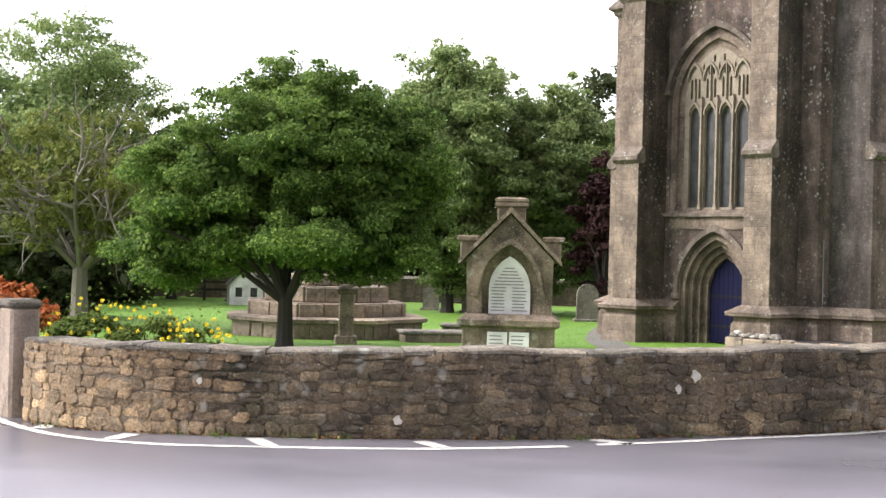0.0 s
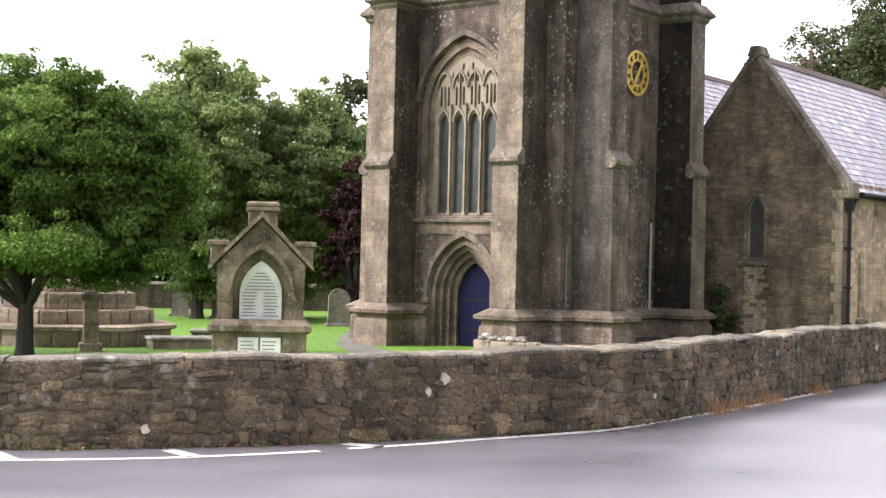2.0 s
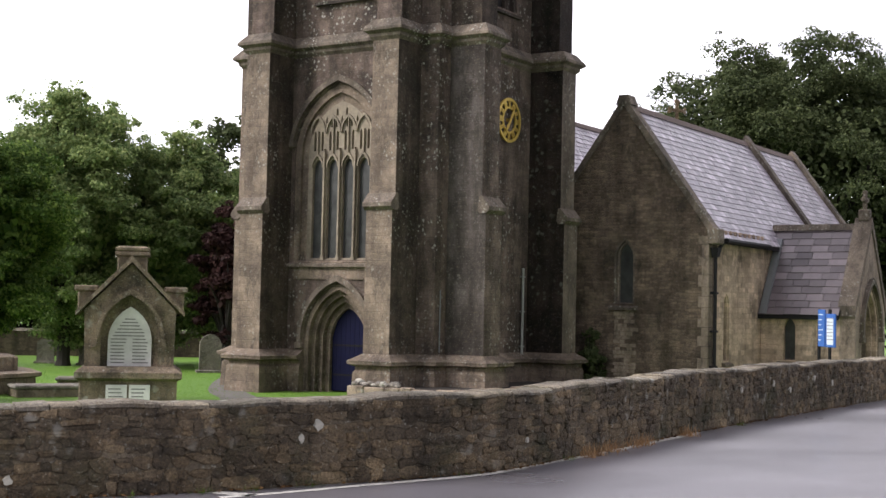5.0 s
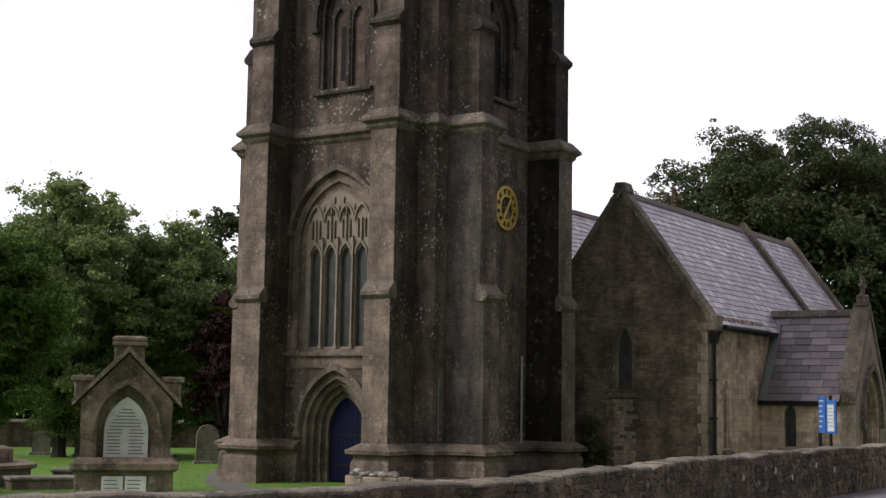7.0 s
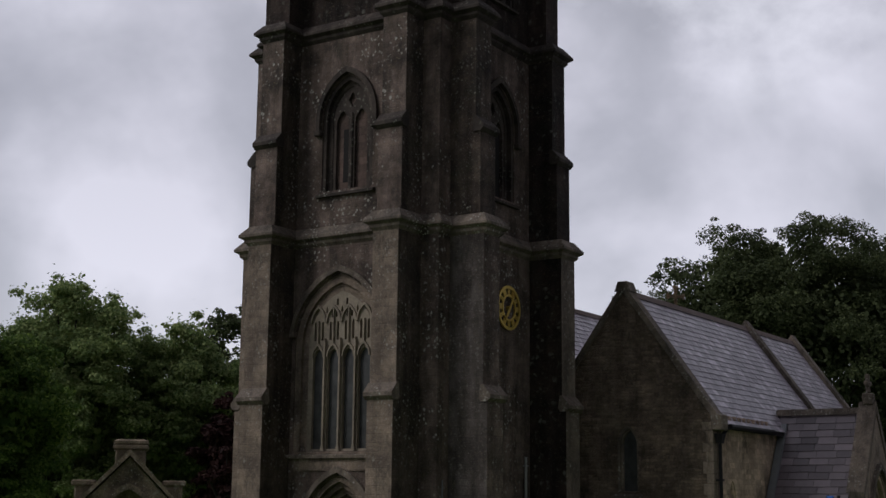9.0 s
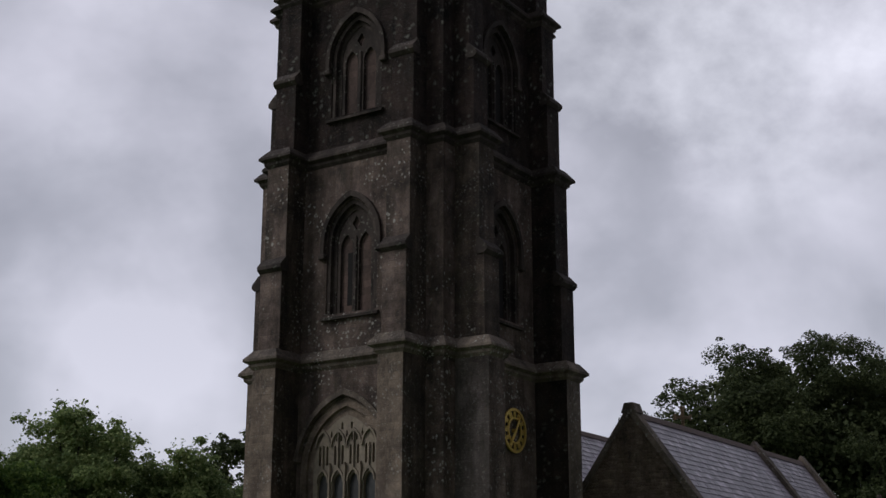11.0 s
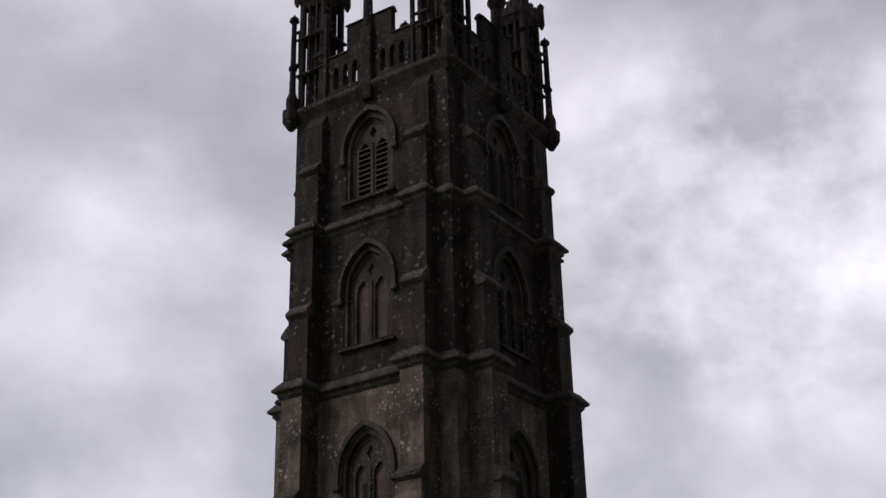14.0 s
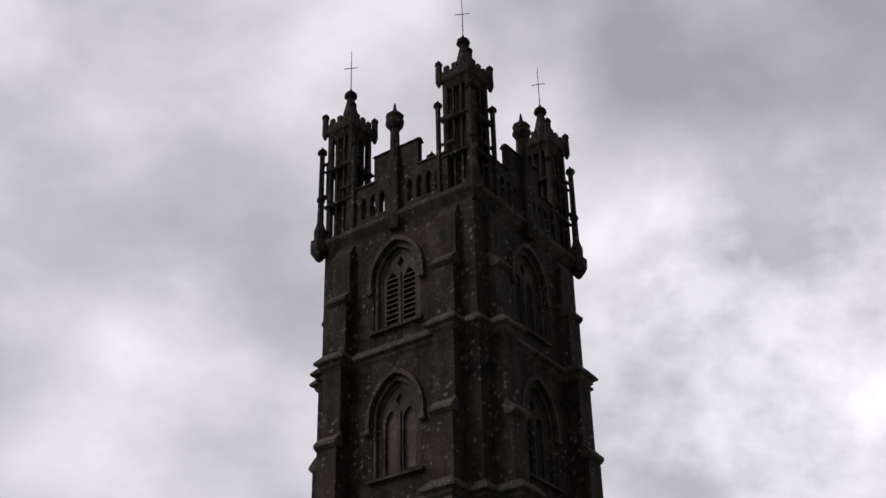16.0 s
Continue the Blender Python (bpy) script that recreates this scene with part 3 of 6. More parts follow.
def make_tree(name, label, at, height, radius, trunk_h, trunk_r, leaf_mat, bark_mat, seed, leaf=0.2, count=16000, low=0.25, lumps=70, lump=0.24, squash=1.0, lean=(0, 0), top=0.85, ragged=0.0, lobes=None, bare=0, heart=0.55, flat=0.5, category="tree"):
    """A tree: tapered trunk, limbs to sprays of the crown, and a crown of single leaves.
    lobes: x, y, z, half width and half height of the crown's main masses; bare: open leafless branches."""
    rng = np.random.default_rng(seed)
    tree = thing(name, label, category, pose(*at))
    z0, z1 = height * low, height
    mid, half = (z0 + z1) / 2, (z1 - z0) / 2
    masses = np.array(lobes if lobes else [(lean[0], lean[1], mid, radius, half)], dtype=float)
    share = masses[:, 3] * masses[:, 4]
    blobs = []
    while len(blobs) < lumps:
        cx, cy, cz, rw, rh = masses[rng.choice(len(masses), p=share / share.sum())]
        v = rng.normal(0, 1, 3)
        v /= np.linalg.norm(v)
        f = rng.uniform(0.5, 0.92) ** 0.6
        r = lump * radius * rng.uniform(0.5, 1.35)
        c = np.array([v[0] * rw * f, v[1] * rw * f * squash, v[2] * rh * f])
        if v[2] > 0 and not lobes:
            c[:2] *= (1 - (1 - top) * v[2])
        blobs.append((*(c + np.array([cx, cy, cz])), r))
    for b in list(blobs):      # outlying sprigs break the outline
        for _ in range(2):
            v = rng.normal(0, 1, 3)
            v[2] = abs(v[2]) * 0.9
            v /= np.linalg.norm(v)
            reach = rng.uniform(0.85, 1.15 + ragged * 3)
            blobs.append((*(np.array(b[:3]) + v * b[3] * reach * np.array([1.05, 1.05, 0.8])), b[3] * rng.uniform(0.18, 0.45)))
    pts, nrm = crown_points(rng, blobs, count, flat)
    if ragged:
        k = int(count * ragged)
        pts[:k] += nrm[:k] * rng.uniform(0, 0.4, (k, 1))
    quads = leaves(rng, pts, nrm, leaf)
    # deep-set leaves close the heart of the crown
    k = count // 7
    pick = masses[rng.choice(len(masses), k, p=share / share.sum())]
    v = rng.normal(0, 1, (k, 3))
    v *= (rng.random((k, 1)) ** 0.4) / np.linalg.norm(v, axis=1)[:, None]
    ip = pick[:, :3] + v * np.stack([pick[:, 3], pick[:, 3] * squash, pick[:, 4]], 1) * heart
    quads = np.concatenate([quads, leaves(rng, ip, v + np.array([0, 0, 0.4]), leaf * 1.9)])
    part("crown", quads_mesh("crown", quads, leaf_mat), leaf_mat, tree)
    bm = bmesh.new()
    fork = Vector((lean[0] * 0.3, lean[1] * 0.3, trunk_h))
    for a, b, r, q in ((Vector((0, 0, -0.25)), Vector((0, 0, 0.25)), trunk_r * 1.5, trunk_r * 1.05), (Vector((0, 0, 0.25)), fork, trunk_r * 1.05, trunk_r * 0.85)):
        rod(bm, a, b, r, q, 9)
    part("trunk", bm, bark_mat, tree)
    for k in range(bare):
        bm = bmesh.new()
        a = 2 * math.pi * (k + rng.uniform(0, 0.5)) / bare
        branch_mesh(rng, fork - Vector((0, 0, 0.2)), (math.cos(a) * 0.75, math.sin(a) * 0.75, rng.uniform(0.5, 1.1)), height * rng.uniform(0.42, 0.58), trunk_r * 0.42, 2, bm)
        part("limb", bm, bark_mat, tree)
    for b in blobs[:0 if bare else 16]:
        bm = bmesh.new()
        end = Vector(b[:3])
        bend = fork.lerp(end, 0.5) + Vector((0, 0, 0.08 * height * rng.uniform(-0.3, 1)))
        rod(bm, fork - Vector((0, 0, 0.15)), bend, trunk_r * 0.5, trunk_r * 0.3, 6)
        rod(bm, bend, end, trunk_r * 0.3, trunk_r * 0.1, 5)
        part("limb", bm, bark_mat, tree)
    return tree


# ---------------------------------------------------------------- ground and road
GROUND = -0.85


def curve_through(points, step=0.12):
    out = []
    for i in range(len(points) - 1):
        p0, p1, p2, p3 = (Vector(points[max(0, min(len(points) - 1, j))]) for j in (i - 1, i, i + 1, i + 2))
        k = max(2, int((p2 - p1).length / step))
        for s in range(k):
            t = s / k
            out.append(0.5 * ((2 * p1) + (p2 - p0) * t + (2 * p0 - 5 * p1 + 4 * p2 - p3) * t * t + (3 * p1 - p0 - 3 * p2 + p3) * t ** 3))
    out.append(Vector(points[-1]))
    return out


WALL_PLAN = [(-4.08, 13.20), (-3.85, 12.88), (-3.28, 12.50), (-2.44, 12.34), (-1.40, 12.30), (-0.38, 12.38), (0.66, 12.52), (1.76, 12.80), (2.66, 13.12),
             (3.63, 13.45), (4.77, 14.05), (5.78, 14.96), (7.01, 16.16), (9.37, 18.45), (12.35, 21.15), (15.15, 23.6), (19.5, 27.3), (24.5, 31.6)]
WALL_LINE = curve_through(WALL_PLAN)
WALL_ARC = [0.0]
for p_, q_ in zip(WALL_LINE, WALL_LINE[1:]):
    WALL_ARC.append(WALL_ARC[-1] + (q_ - p_).length)


def on_wall(s):
    """Point, direction and normal towards the road at the distance s along the wall's foot."""
    s = max(0.0, min(WALL_ARC[-1] - 1e-4, s))
    i = int(np.searchsorted(WALL_ARC, s, side="right")) - 1
    i = min(i, len(WALL_LINE) - 2)
    f = (s - WALL_ARC[i]) / (WALL_ARC[i + 1] - WALL_ARC[i])
    d = (WALL_LINE[min(i + 3, len(WALL_LINE) - 1)] - WALL_LINE[max(0, i - 2)]).normalized()
    return WALL_LINE[i].lerp(WALL_LINE[i + 1], f), d, Vector((d.y, -d.x))


def wall_height(s):
    return 0.80 + 0.10 * min(1, s / 16) + 0.012 * math.sin(s * 1.7) + 0.010 * math.sin(s * 4.1)


bm = bmesh.new()
bmesh.ops.create_grid(bm, x_segments=40, y_segments=40, size=2500)
ground = part("ground", bm, M_GRASS, None, m=pose(0, 0, GROUND))
tagged(ground, "green mown churchyard grass reaching the distance", "ground", kind="structure")

bm = bmesh.new()
edge = [(-300, 17.5), (-40, 16.5), (-5.2, 15.2)] + [tuple((on_wall(s)[0] - on_wall(s)[2] * 0.15)) for s in np.arange(0, WALL_ARC[-1], 0.5)] + [(320, 290), (320, -300), (-300, -300)]
rows = loft(bm, [[(x, y, -1.0) for x, y in edge], [(x, y, 0.0) for x, y in edge]])
bmesh.ops.triangulate(bm, faces=[f for f in bm.faces if len(f.verts) > 4])
tagged(part("road", bm, M_ASPHALT, None), "wet grey asphalt road bending past the wall", "road", kind="structure")


def paint_strip(name, pts, width, label):
    """Painted line along points on the road, laid just above it."""
    bm = bmesh.new()
    rng = random.Random(len(pts))
    v = []
    for i, p in enumerate(pts):
        d = (pts[min(i + 1, len(pts) - 1)] - pts[max(i - 1, 0)]).normalized()
        nrm = Vector((d.y, -d.x))
        w = width * rng.uniform(0.40, 0.56)
        v.append((bm.verts.new((*(p + nrm * w), 0.005)), bm.verts.new((*(p - nrm * w), 0.005))))
    for a, b in zip(v, v[1:]):
        bm.faces.new((a[0], b[0], b[1], a[1]))
    return tagged(part(name, bm, M_ROADPAINT, None), label, "road marking", group="white road markings", kind="structure")


LINE_PLAN = curve_through([(-4.9, 14.1), (-4.23, 13.0), (-3.45, 12.12), (-2.57, 11.72), (-1.58, 11.68), (-0.36, 11.76), (0.5, 11.95), (1.18, 12.17)])
paint_strip("road_line", LINE_PLAN, 0.11, "worn white edge line painted on wet asphalt")
paint_strip("road_line", curve_through([(1.47, 12.32), (2.2, 12.62), (2.86, 12.95), (3.6, 13.28), (4.45, 13.72), (5.23, 14.42), (6.93, 15.98), (9.2, 18.2)]), 0.11, "worn white edge line painted on wet asphalt")
for a, b in (((-3.70, 12.50), (-3.62, 12.85)), ((-2.90, 11.92), (-2.78, 12.28)), ((-1.44, 11.72), (-1.66, 12.18)), ((0.08, 11.86), (-0.16, 12.26)), ((1.80, 12.42), (1.46, 12.66))):
    paint_strip("road_dash", [Vector(a), (Vector(a) + Vector(b)) / 2, Vector(b)], 0.17, "short worn white bar beside the edge line")

# ---------------------------------------------------------------- church: shared places
CH = pose(10.687, 41.94, 0, 0, 0, 41.02)      # x east along the nave, y north, tower axis at the origin
SIDES = [pose(0, 0, 0, 0, 0, a) for a in (0, 90, 180, 270)]   # south, east, north, west fronts, seen from outside
SOUTH, WEST = SIDES[0], SIDES[3]
STAGES = [  # half width, foot, head, buttress width, depth below and above the set-off, height of the set-off
    (3.45, -0.85, 9.70, 0.90, 1.30, 1.16, 4.75),
    (3.42, 9.70, 16.35, 0.86, 1.04, 0.88, 12.75),
    (3.37, 16.35, 22.15, 0.82, 0.72, 0.56, 19.15),
    (3.31, 22.15, 27.40, 0.78, 0.44, 0.26, 24.65)]
INSET = 0.62


def tower_ring(h, b, p, off, z):
    """Plan of the tower with its eight buttresses, grown by off."""
    o, i, w, f = h - INSET + off, h - INSET - b - off, h + off, h + p + off
    side = [(-w, -w), (-o, -w), (-o, -f), (-i, -f), (-i, -w), (i, -w), (i, -f), (o, -f), (o, -w)]
    out = []
    for m in SIDES:
        out += [m @ Vector((x, y, z)) for x, y in side]
    return out


tower = thing("church_tower", "tall square weathered stone church tower with stepped buttresses", "church tower", CH)


def opening_parts(owner, m, h, half, z0, spring, apex, orders=2, step=0.11, deep=0.22, hood=True, sill=True, mat=None, hood_drop=0.35, trim=None):
    """Mouldings of an arched opening in a wall front at depth -h. Returns the solid to carve from the wall and the depth of its back."""
    grow = step * orders
    cut = bmesh.new()
    slab(cut, arch(half + grow, z0, spring, apex + grow * 1.2), -h - 0.5, -h + deep * orders + 0.08, m)
    for k in range(orders):
        g0, g1 = grow - step * k, grow - step * (k + 1)
        b = bmesh.new()
        band(b, arch(half + g1, z0, spring, apex + g1 * 1.2), arch(half + g0, z0, spring, apex + g0 * 1.2), -h + deep * k + 0.04, -h + deep * (k + 1) + 0.06, m)
        part("arch_order", b, mat or M_TRIM, owner)
    if hood:
        b = bmesh.new()
        inner, outer = arch(half + grow + 0.05, spring - hood_drop, spring, apex + grow * 1.2 + 0.07), arch(half + grow + 0.19, spring - hood_drop, spring, apex + grow * 1.2 + 0.26)
        if hood_drop < 0:
            inner, outer = inner[2:-2], outer[2:-2]
        lo = inner[0][1]
        band(b, inner, outer, -h - 0.13, -h + 0.05, m)
        for sx in (-1, 1):
            x = sx * (abs(inner[0][0]) + 0.07)
            cbox(b, x - 0.13, -h - 0.17, lo - 0.16, x + 0.13, -h + 0.03, lo + 0.02, 0.03, m)
        part("hood_mould", b, trim or M_TRIM, owner)
    if sill:
        b = bmesh.new()
        w = half + grow + 0.12
        loft(b, [[(x, -h - 0.14, z0 - 0.20), (x, -h - 0.14, z0 - 0.12), (x, -h + deep * orders + 0.06, z0 + 0.06), (x, -h + 0.03, z0 - 0.20)] for x in (-w, w)], True, m)
        part("window_sill", b, trim or M_TRIM, owner)
    return cut, -h + deep * orders


def plate_with_lights(outline, holes, y0, y1, m, name, mat, owner):
    b = bmesh.new()
    slab(b, outline, y0, y1)
    cutters = []
    for hole in holes:
        c = bmesh.new()
        slab(c, hole, y0 - 0.2, y1 + 0.2)
        cutters.append(c)
    me = with_material(carve(b, cutters), name, mat)
    return part(name, me, mat, owner, m=m)


def moved(outline, x, z=0.0):
    return [(a + x, b + z) for a, b in outline]


def lozenge(x, z, w, hgt):
    return [(x - w, z), (x - w * 0.45, z + hgt * 0.55), (x, z + hgt), (x + w * 0.45, z + hgt * 0.55), (x + w, z), (x + w * 0.45, z - hgt * 0.55), (x, z - hgt), (x - w * 0.45, z - hgt * 0.55)]


cutters = [[], [], [], []]
# west door: three recessed orders round blue planks
door = part("door", bmesh.new(), M_BLUE, tower)
c_, back = opening_parts(tower, WEST, 3.45, 0.68, -0.85, 0.72, 1.72, orders=4, step=0.15, deep=0.17, sill=False, hood_drop=0.1, mat=M_ASHLAR)
cutters[0].append(c_)
rng = random.Random(4)
dr = arch(0.68, -0.85, 0.72, 1.72, 9)
for k in range(8):
    x0, x1 = -0.68 + 0.17 * k + 0.004, -0.68 + 0.17 * (k + 1) - 0.004
    tops = [np.interp(x, [p[0] for p in dr[1:-1]], [p[1] for p in dr[1:-1]]) for x in (x0 + 0.002, x1 - 0.002)]
    b = bmesh.new()
    slab(b, [(x0, -0.80), (x1, -0.80), (x1, tops[1]), (x0, tops[0])], back - 0.02 + rng.uniform(0, 0.008), back + 0.06, WEST)
    part("plank", b, M_BLUE, door)
b = bmesh.new()
slab(b, [(-0.7, -0.86), (0.7, -0.86), (0.7, 1.8), (-0.7, 1.8)], back + 0.055, back + 0.09, WEST)
part("door_back", b, M_BLACK, door)
for z in (-0.35, 0.55):
    b = bmesh.new()
    box(b, -0.62, back - 0.035, z, 0.55, back - 0.015, z + 0.06, WEST)
    part("strap_hinge", b, M_BLACK, door)
# great west window: four lights under blind panelled tracery
WESTWIN = WEST @ pose(-0.12, 0, 0)
c_, back = opening_parts(tower, WESTWIN, 3.45, 1.24, 3.14, 6.35, 7.98, orders=2, step=0.22, deep=0.11, hood_drop=-0.2, mat=M_ASHLAR)
cutters[0].append(c_)
west_window = part("west_window", bmesh.new(), M_GLASS, tower)
LIGHT_X = (-0.87, -0.29, 0.29, 0.87)
lights = [moved(arch(0.212, 3.22, 5.90, 6.24, 4), x) for x in LIGHT_X]
slots = []
for x in LIGHT_X:
    for d in (-0.14, 0.14):
        slots.append(moved(arch(0.043, 6.50, 6.98, 7.10, 3), x + d))
    if abs(x) < 0.5:
        slots += [moved(arch(0.034, 7.20, 7.34, 7.44, 3), x + d) for d in (-0.08, 0.08)] + [moved(arch(0.04, 7.56, 7.70, 7.78, 3), x * 0.62)]
gaps = [lozenge(x, 6.36, 0.05, 0.08) for x in (-0.58, 0, 0.58)] + [lozenge(x, 7.40, 0.045, 0.16) for x in (-0.58, 0, 0.58)]
plate_with_lights(arch(1.25, 3.12, 6.35, 7.99), lights + slots + gaps, back - 0.08, back + 0.06, WESTWIN, "tracery", M_TRACERY, west_window)
for x in (-0.58, 0, 0.58):
    b = bmesh.new()
    slab(b, [(x - 0.075, 3.16), (x + 0.075, 3.16), (x + 0.03, 3.34), (x + 0.03, 6.4), (x, 6.55), (x - 0.03, 6.4), (x - 0.03, 3.34)], back - 0.19, back - 0.07, WESTWIN)
    part("mullion", b, M_TRACERY, west_window)
for x in LIGHT_X:      # ogee heads over each light and its panel
    for half_, z_, top_ in ((0.24, 5.98, 6.42), (0.29, 7.05, 7.58)):
        b = bmesh.new()
        band(b, moved(arch(half_ - 0.045, z_, z_, top_ - 0.09, 5), x)[1:-1], moved(arch(half_, z_, z_, top_, 5), x)[1:-1], back - 0.15, back - 0.07, WESTWIN)
        part("tracery_bar", b, M_TRACERY, west_window)
    b = bmesh.new()
    cbox(b, x - 0.022, back - 0.15, 6.36, x + 0.022, back - 0.07, 7.48 if abs(x) < 0.5 else 7.1, 0.008, WESTWIN)
    part("tracery_bar", b, M_TRACERY, west_window)
for lg in lights:
    b = bmesh.new()
    slab(b, [(lg[0][0] - 0.05, 3.16), (lg[-1][0] + 0.05, 3.16), (lg[-1][0] + 0.05, 6.29), (lg[0][0] - 0.05, 6.29)], back + 0.02, back + 0.04, WESTWIN)
    part("pane", b, M_GLASS, west_window)
b = bmesh.new()
slab(b, moved(arch(1.2, 6.30, 6.4, 7.95), 0), back + 0.02, back + 0.05, WESTWIN)
part("head_glass", b, M_INFILL, west_window)
b = bmesh.new()      # pale panel between door and window
cbox(b, -1.72, -3.49, 2.55, 1.72, -3.40, 3.12, 0.02, WEST)
part("apron_panel", b, M_ASHLAR, tower)


def belfry_window(m, stage, z0, spring, apex, half, fill):
    h = STAGES[stage][0]
    cut, back = opening_parts(tower, m, h, half, z0, spring, apex, orders=2, step=0.13, deep=0.15, mat=M_SHADETRIM, trim=M_SHADETRIM)
    cutters[stage].append(cut)
    win = part("window", bmesh.new(), M_SHADETRIM, tower)
    lw = half / 2 - 0.12
    holes = [moved(arch(lw, z0 + 0.05, spring - 0.15, spring + 0.28, 4), s * half / 2) for s in (-1, 1)] + [lozenge(0, spring + 0.62, 0.16, 0.24)]
    plate_with_lights(arch(half + 0.01, z0, spring, apex + 0.01), holes, back - 0.08, back + 0.06, m, "tracery", M_SHADETRIM, win)
    if fill == "louvre":
        # flat dark sheet added as the belfry's inner shade behind the louvres
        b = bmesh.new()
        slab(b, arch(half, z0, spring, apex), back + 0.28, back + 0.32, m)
        part("interior_shade_sheet", b, M_DARK, win)
        for s in (-1, 1):
            z = z0 + 0.12
            while z < spring + 0.1:
                b = bmesh.new()
                x0, x1 = s * half / 2 - lw - 0.03, s * half / 2 + lw + 0.03
                loft(b, [[(x, back - 0.09, z), (x, back - 0.09, z + 0.035), (x, back + 0.14, z + 0.155), (x, back + 0.14, z + 0.12)] for x in (x0, x1)], True, m)
                part("louvre", b, M_LOUVRE, win)
                z += 0.2
    else:
        # with the dark fill this sheet paints the shaded interior, without stone
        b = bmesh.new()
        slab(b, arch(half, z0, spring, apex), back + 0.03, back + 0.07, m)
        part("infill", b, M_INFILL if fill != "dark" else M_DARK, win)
        if fill == "slit":
            b = bmesh.new()
            slab(b, [(-half / 2 - 0.02, z0 + 0.3), (-half / 2 + lw - 0.02, z0 + 0.3), (-half / 2 + lw - 0.02, z0 + 2.0), (-half / 2 - 0.02, z0 + 2.0)], back + 0.015, back + 0.035, m)
            part("dark_slit", b, M_DARK, win)
    b = bmesh.new()
    cbox(b, -0.06, back - 0.14, z0, 0.06, back - 0.07, spring + 0.2, 0.025, m)
    part("mullion", b, M_SHADETRIM, win)


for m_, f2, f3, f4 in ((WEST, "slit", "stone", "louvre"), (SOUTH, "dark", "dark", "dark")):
    belfry_window(m_, 1, 11.15, 13.45, 14.5, 0.72, f2)
    belfry_window(m_, 2, 17.75, 19.75, 20.85, 0.74, f3)
    belfry_window(m_, 3, 23.15, 25.05, 26.05, 0.74, f4)

for k, (h, za, zb, b_, p0, p1, zs) in enumerate(STAGES):
    b = bmesh.new()
    box(b, -h, -h, za, h, h, zb)
    inner = bmesh.new()
    box(inner, -h + 0.95, -h + 0.95, za + 0.3, h - 0.95, h - 0.95, zb - 0.3)
    # upper stages: crust plus backlit shade in one dark colour
    part("tower_stage", with_material(carve(b, cutters[k] + [inner]), "tower_stage", M_TOWER if k < 2 else M_SHADECRUST), None, tower)
    # buttress built once, then shared
    b = bmesh.new()
    lo = za if k else 0.2
    hi = zb if k < 3 else 26.5
    box(b, -b_ / 2, -p0, lo, b_ / 2, 0.03, zs - 0.05)
    box(b, -b_ / 2, -p1, zs - 0.05, b_ / 2, 0.03, hi)
    if k == 3:
        loft(b, [[(x, -p1, hi), (x, 0.03, hi), (x, 0.03, hi + 0.5)] for x in (-b_ / 2, b_ / 2)])
    shaft = mesh_of("buttress", b, (M_ASHLAR, M_TOWER, M_SHADECRUST, M_SHADECRUST)[k])
    # lit fronts, shaded flanks: the side faces' shade is put into the stone colour
    variants = {}
    for kind_, front, flank in (("west", M_ASHLAR, M_SHADEFLANK), ("south", M_TOWER, M_GREYSHADEFLANK), ("south_east", M_TRIM, M_SHADECRUST)) if k == 0 else (("west", M_TOWER, M_SHADEFLANK), ("south", M_SHADEFLANK, M_SHADEFLANK), ("south_east", M_SHADECRUST, M_SHADECRUST)) if k == 1 else ():
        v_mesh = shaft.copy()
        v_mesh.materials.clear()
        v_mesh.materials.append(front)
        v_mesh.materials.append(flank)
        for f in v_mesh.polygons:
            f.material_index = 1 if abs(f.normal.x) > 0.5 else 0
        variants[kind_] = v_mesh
    b = bmesh.new()
    w = b_ / 2 + 0.05
    loft(b, [[(x, -p0 - 0.02, zs - 0.24), (x, -p0 - 0.13, zs - 0.14), (x, -p0 - 0.13, zs - 0.03), (x, -p1 - 0.01, zs + 0.26), (x, -p1 + 0.06, zs + 0.26), (x, -p1 + 0.12, zs - 0.14), (x, -p1 + 0.05, zs - 0.24)] for x in (-w, w)])
    cap = mesh_of("set_off", b, M_TRIM if k == 0 else M_SHADETRIM)
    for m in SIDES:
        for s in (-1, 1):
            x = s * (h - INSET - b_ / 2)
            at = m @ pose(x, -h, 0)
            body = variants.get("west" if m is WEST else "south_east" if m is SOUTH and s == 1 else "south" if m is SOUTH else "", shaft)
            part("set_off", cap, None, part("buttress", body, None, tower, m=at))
    if k < 3:
        h2 = STAGES[k][0]
        b = bmesh.new()
        loft(b, [tower_ring(h2, b_, p1, o, zb + z) for o, z in ((0.0, -0.30), (0.09, -0.20), (0.10, -0.12), (0.23, -0.04), (0.23, 0.04), (0.0, 0.32), (-0.3, 0.36))], caps=False)
        part("string_course", b, M_TRIM if k == 0 else M_SHADETRIM, tower)
b = bmesh.new()
loft(b, [tower_ring(3.45, 0.90, 1.30, o, z) for o, z in ((0.24, -0.95), (0.20, -0.10), (0.15, -0.02), (0.15, 0.08), (0.32, 0.14), (0.33, 0.24), (0.22, 0.30), (0.0, 0.44))])
c1 = bmesh.new()
box(c1, -1.27, -5.5, -2, 1.27, -2.4, 2, WEST)
part("plinth", with_material(carve(b, [c1]), "plinth", M_ASHLAR), M_ASHLAR, tower)


def square_ring(h, z):
    return [(-h, -h, z), (h, -h, z), (h, h, z), (-h, h, z)]


b = bmesh.new()
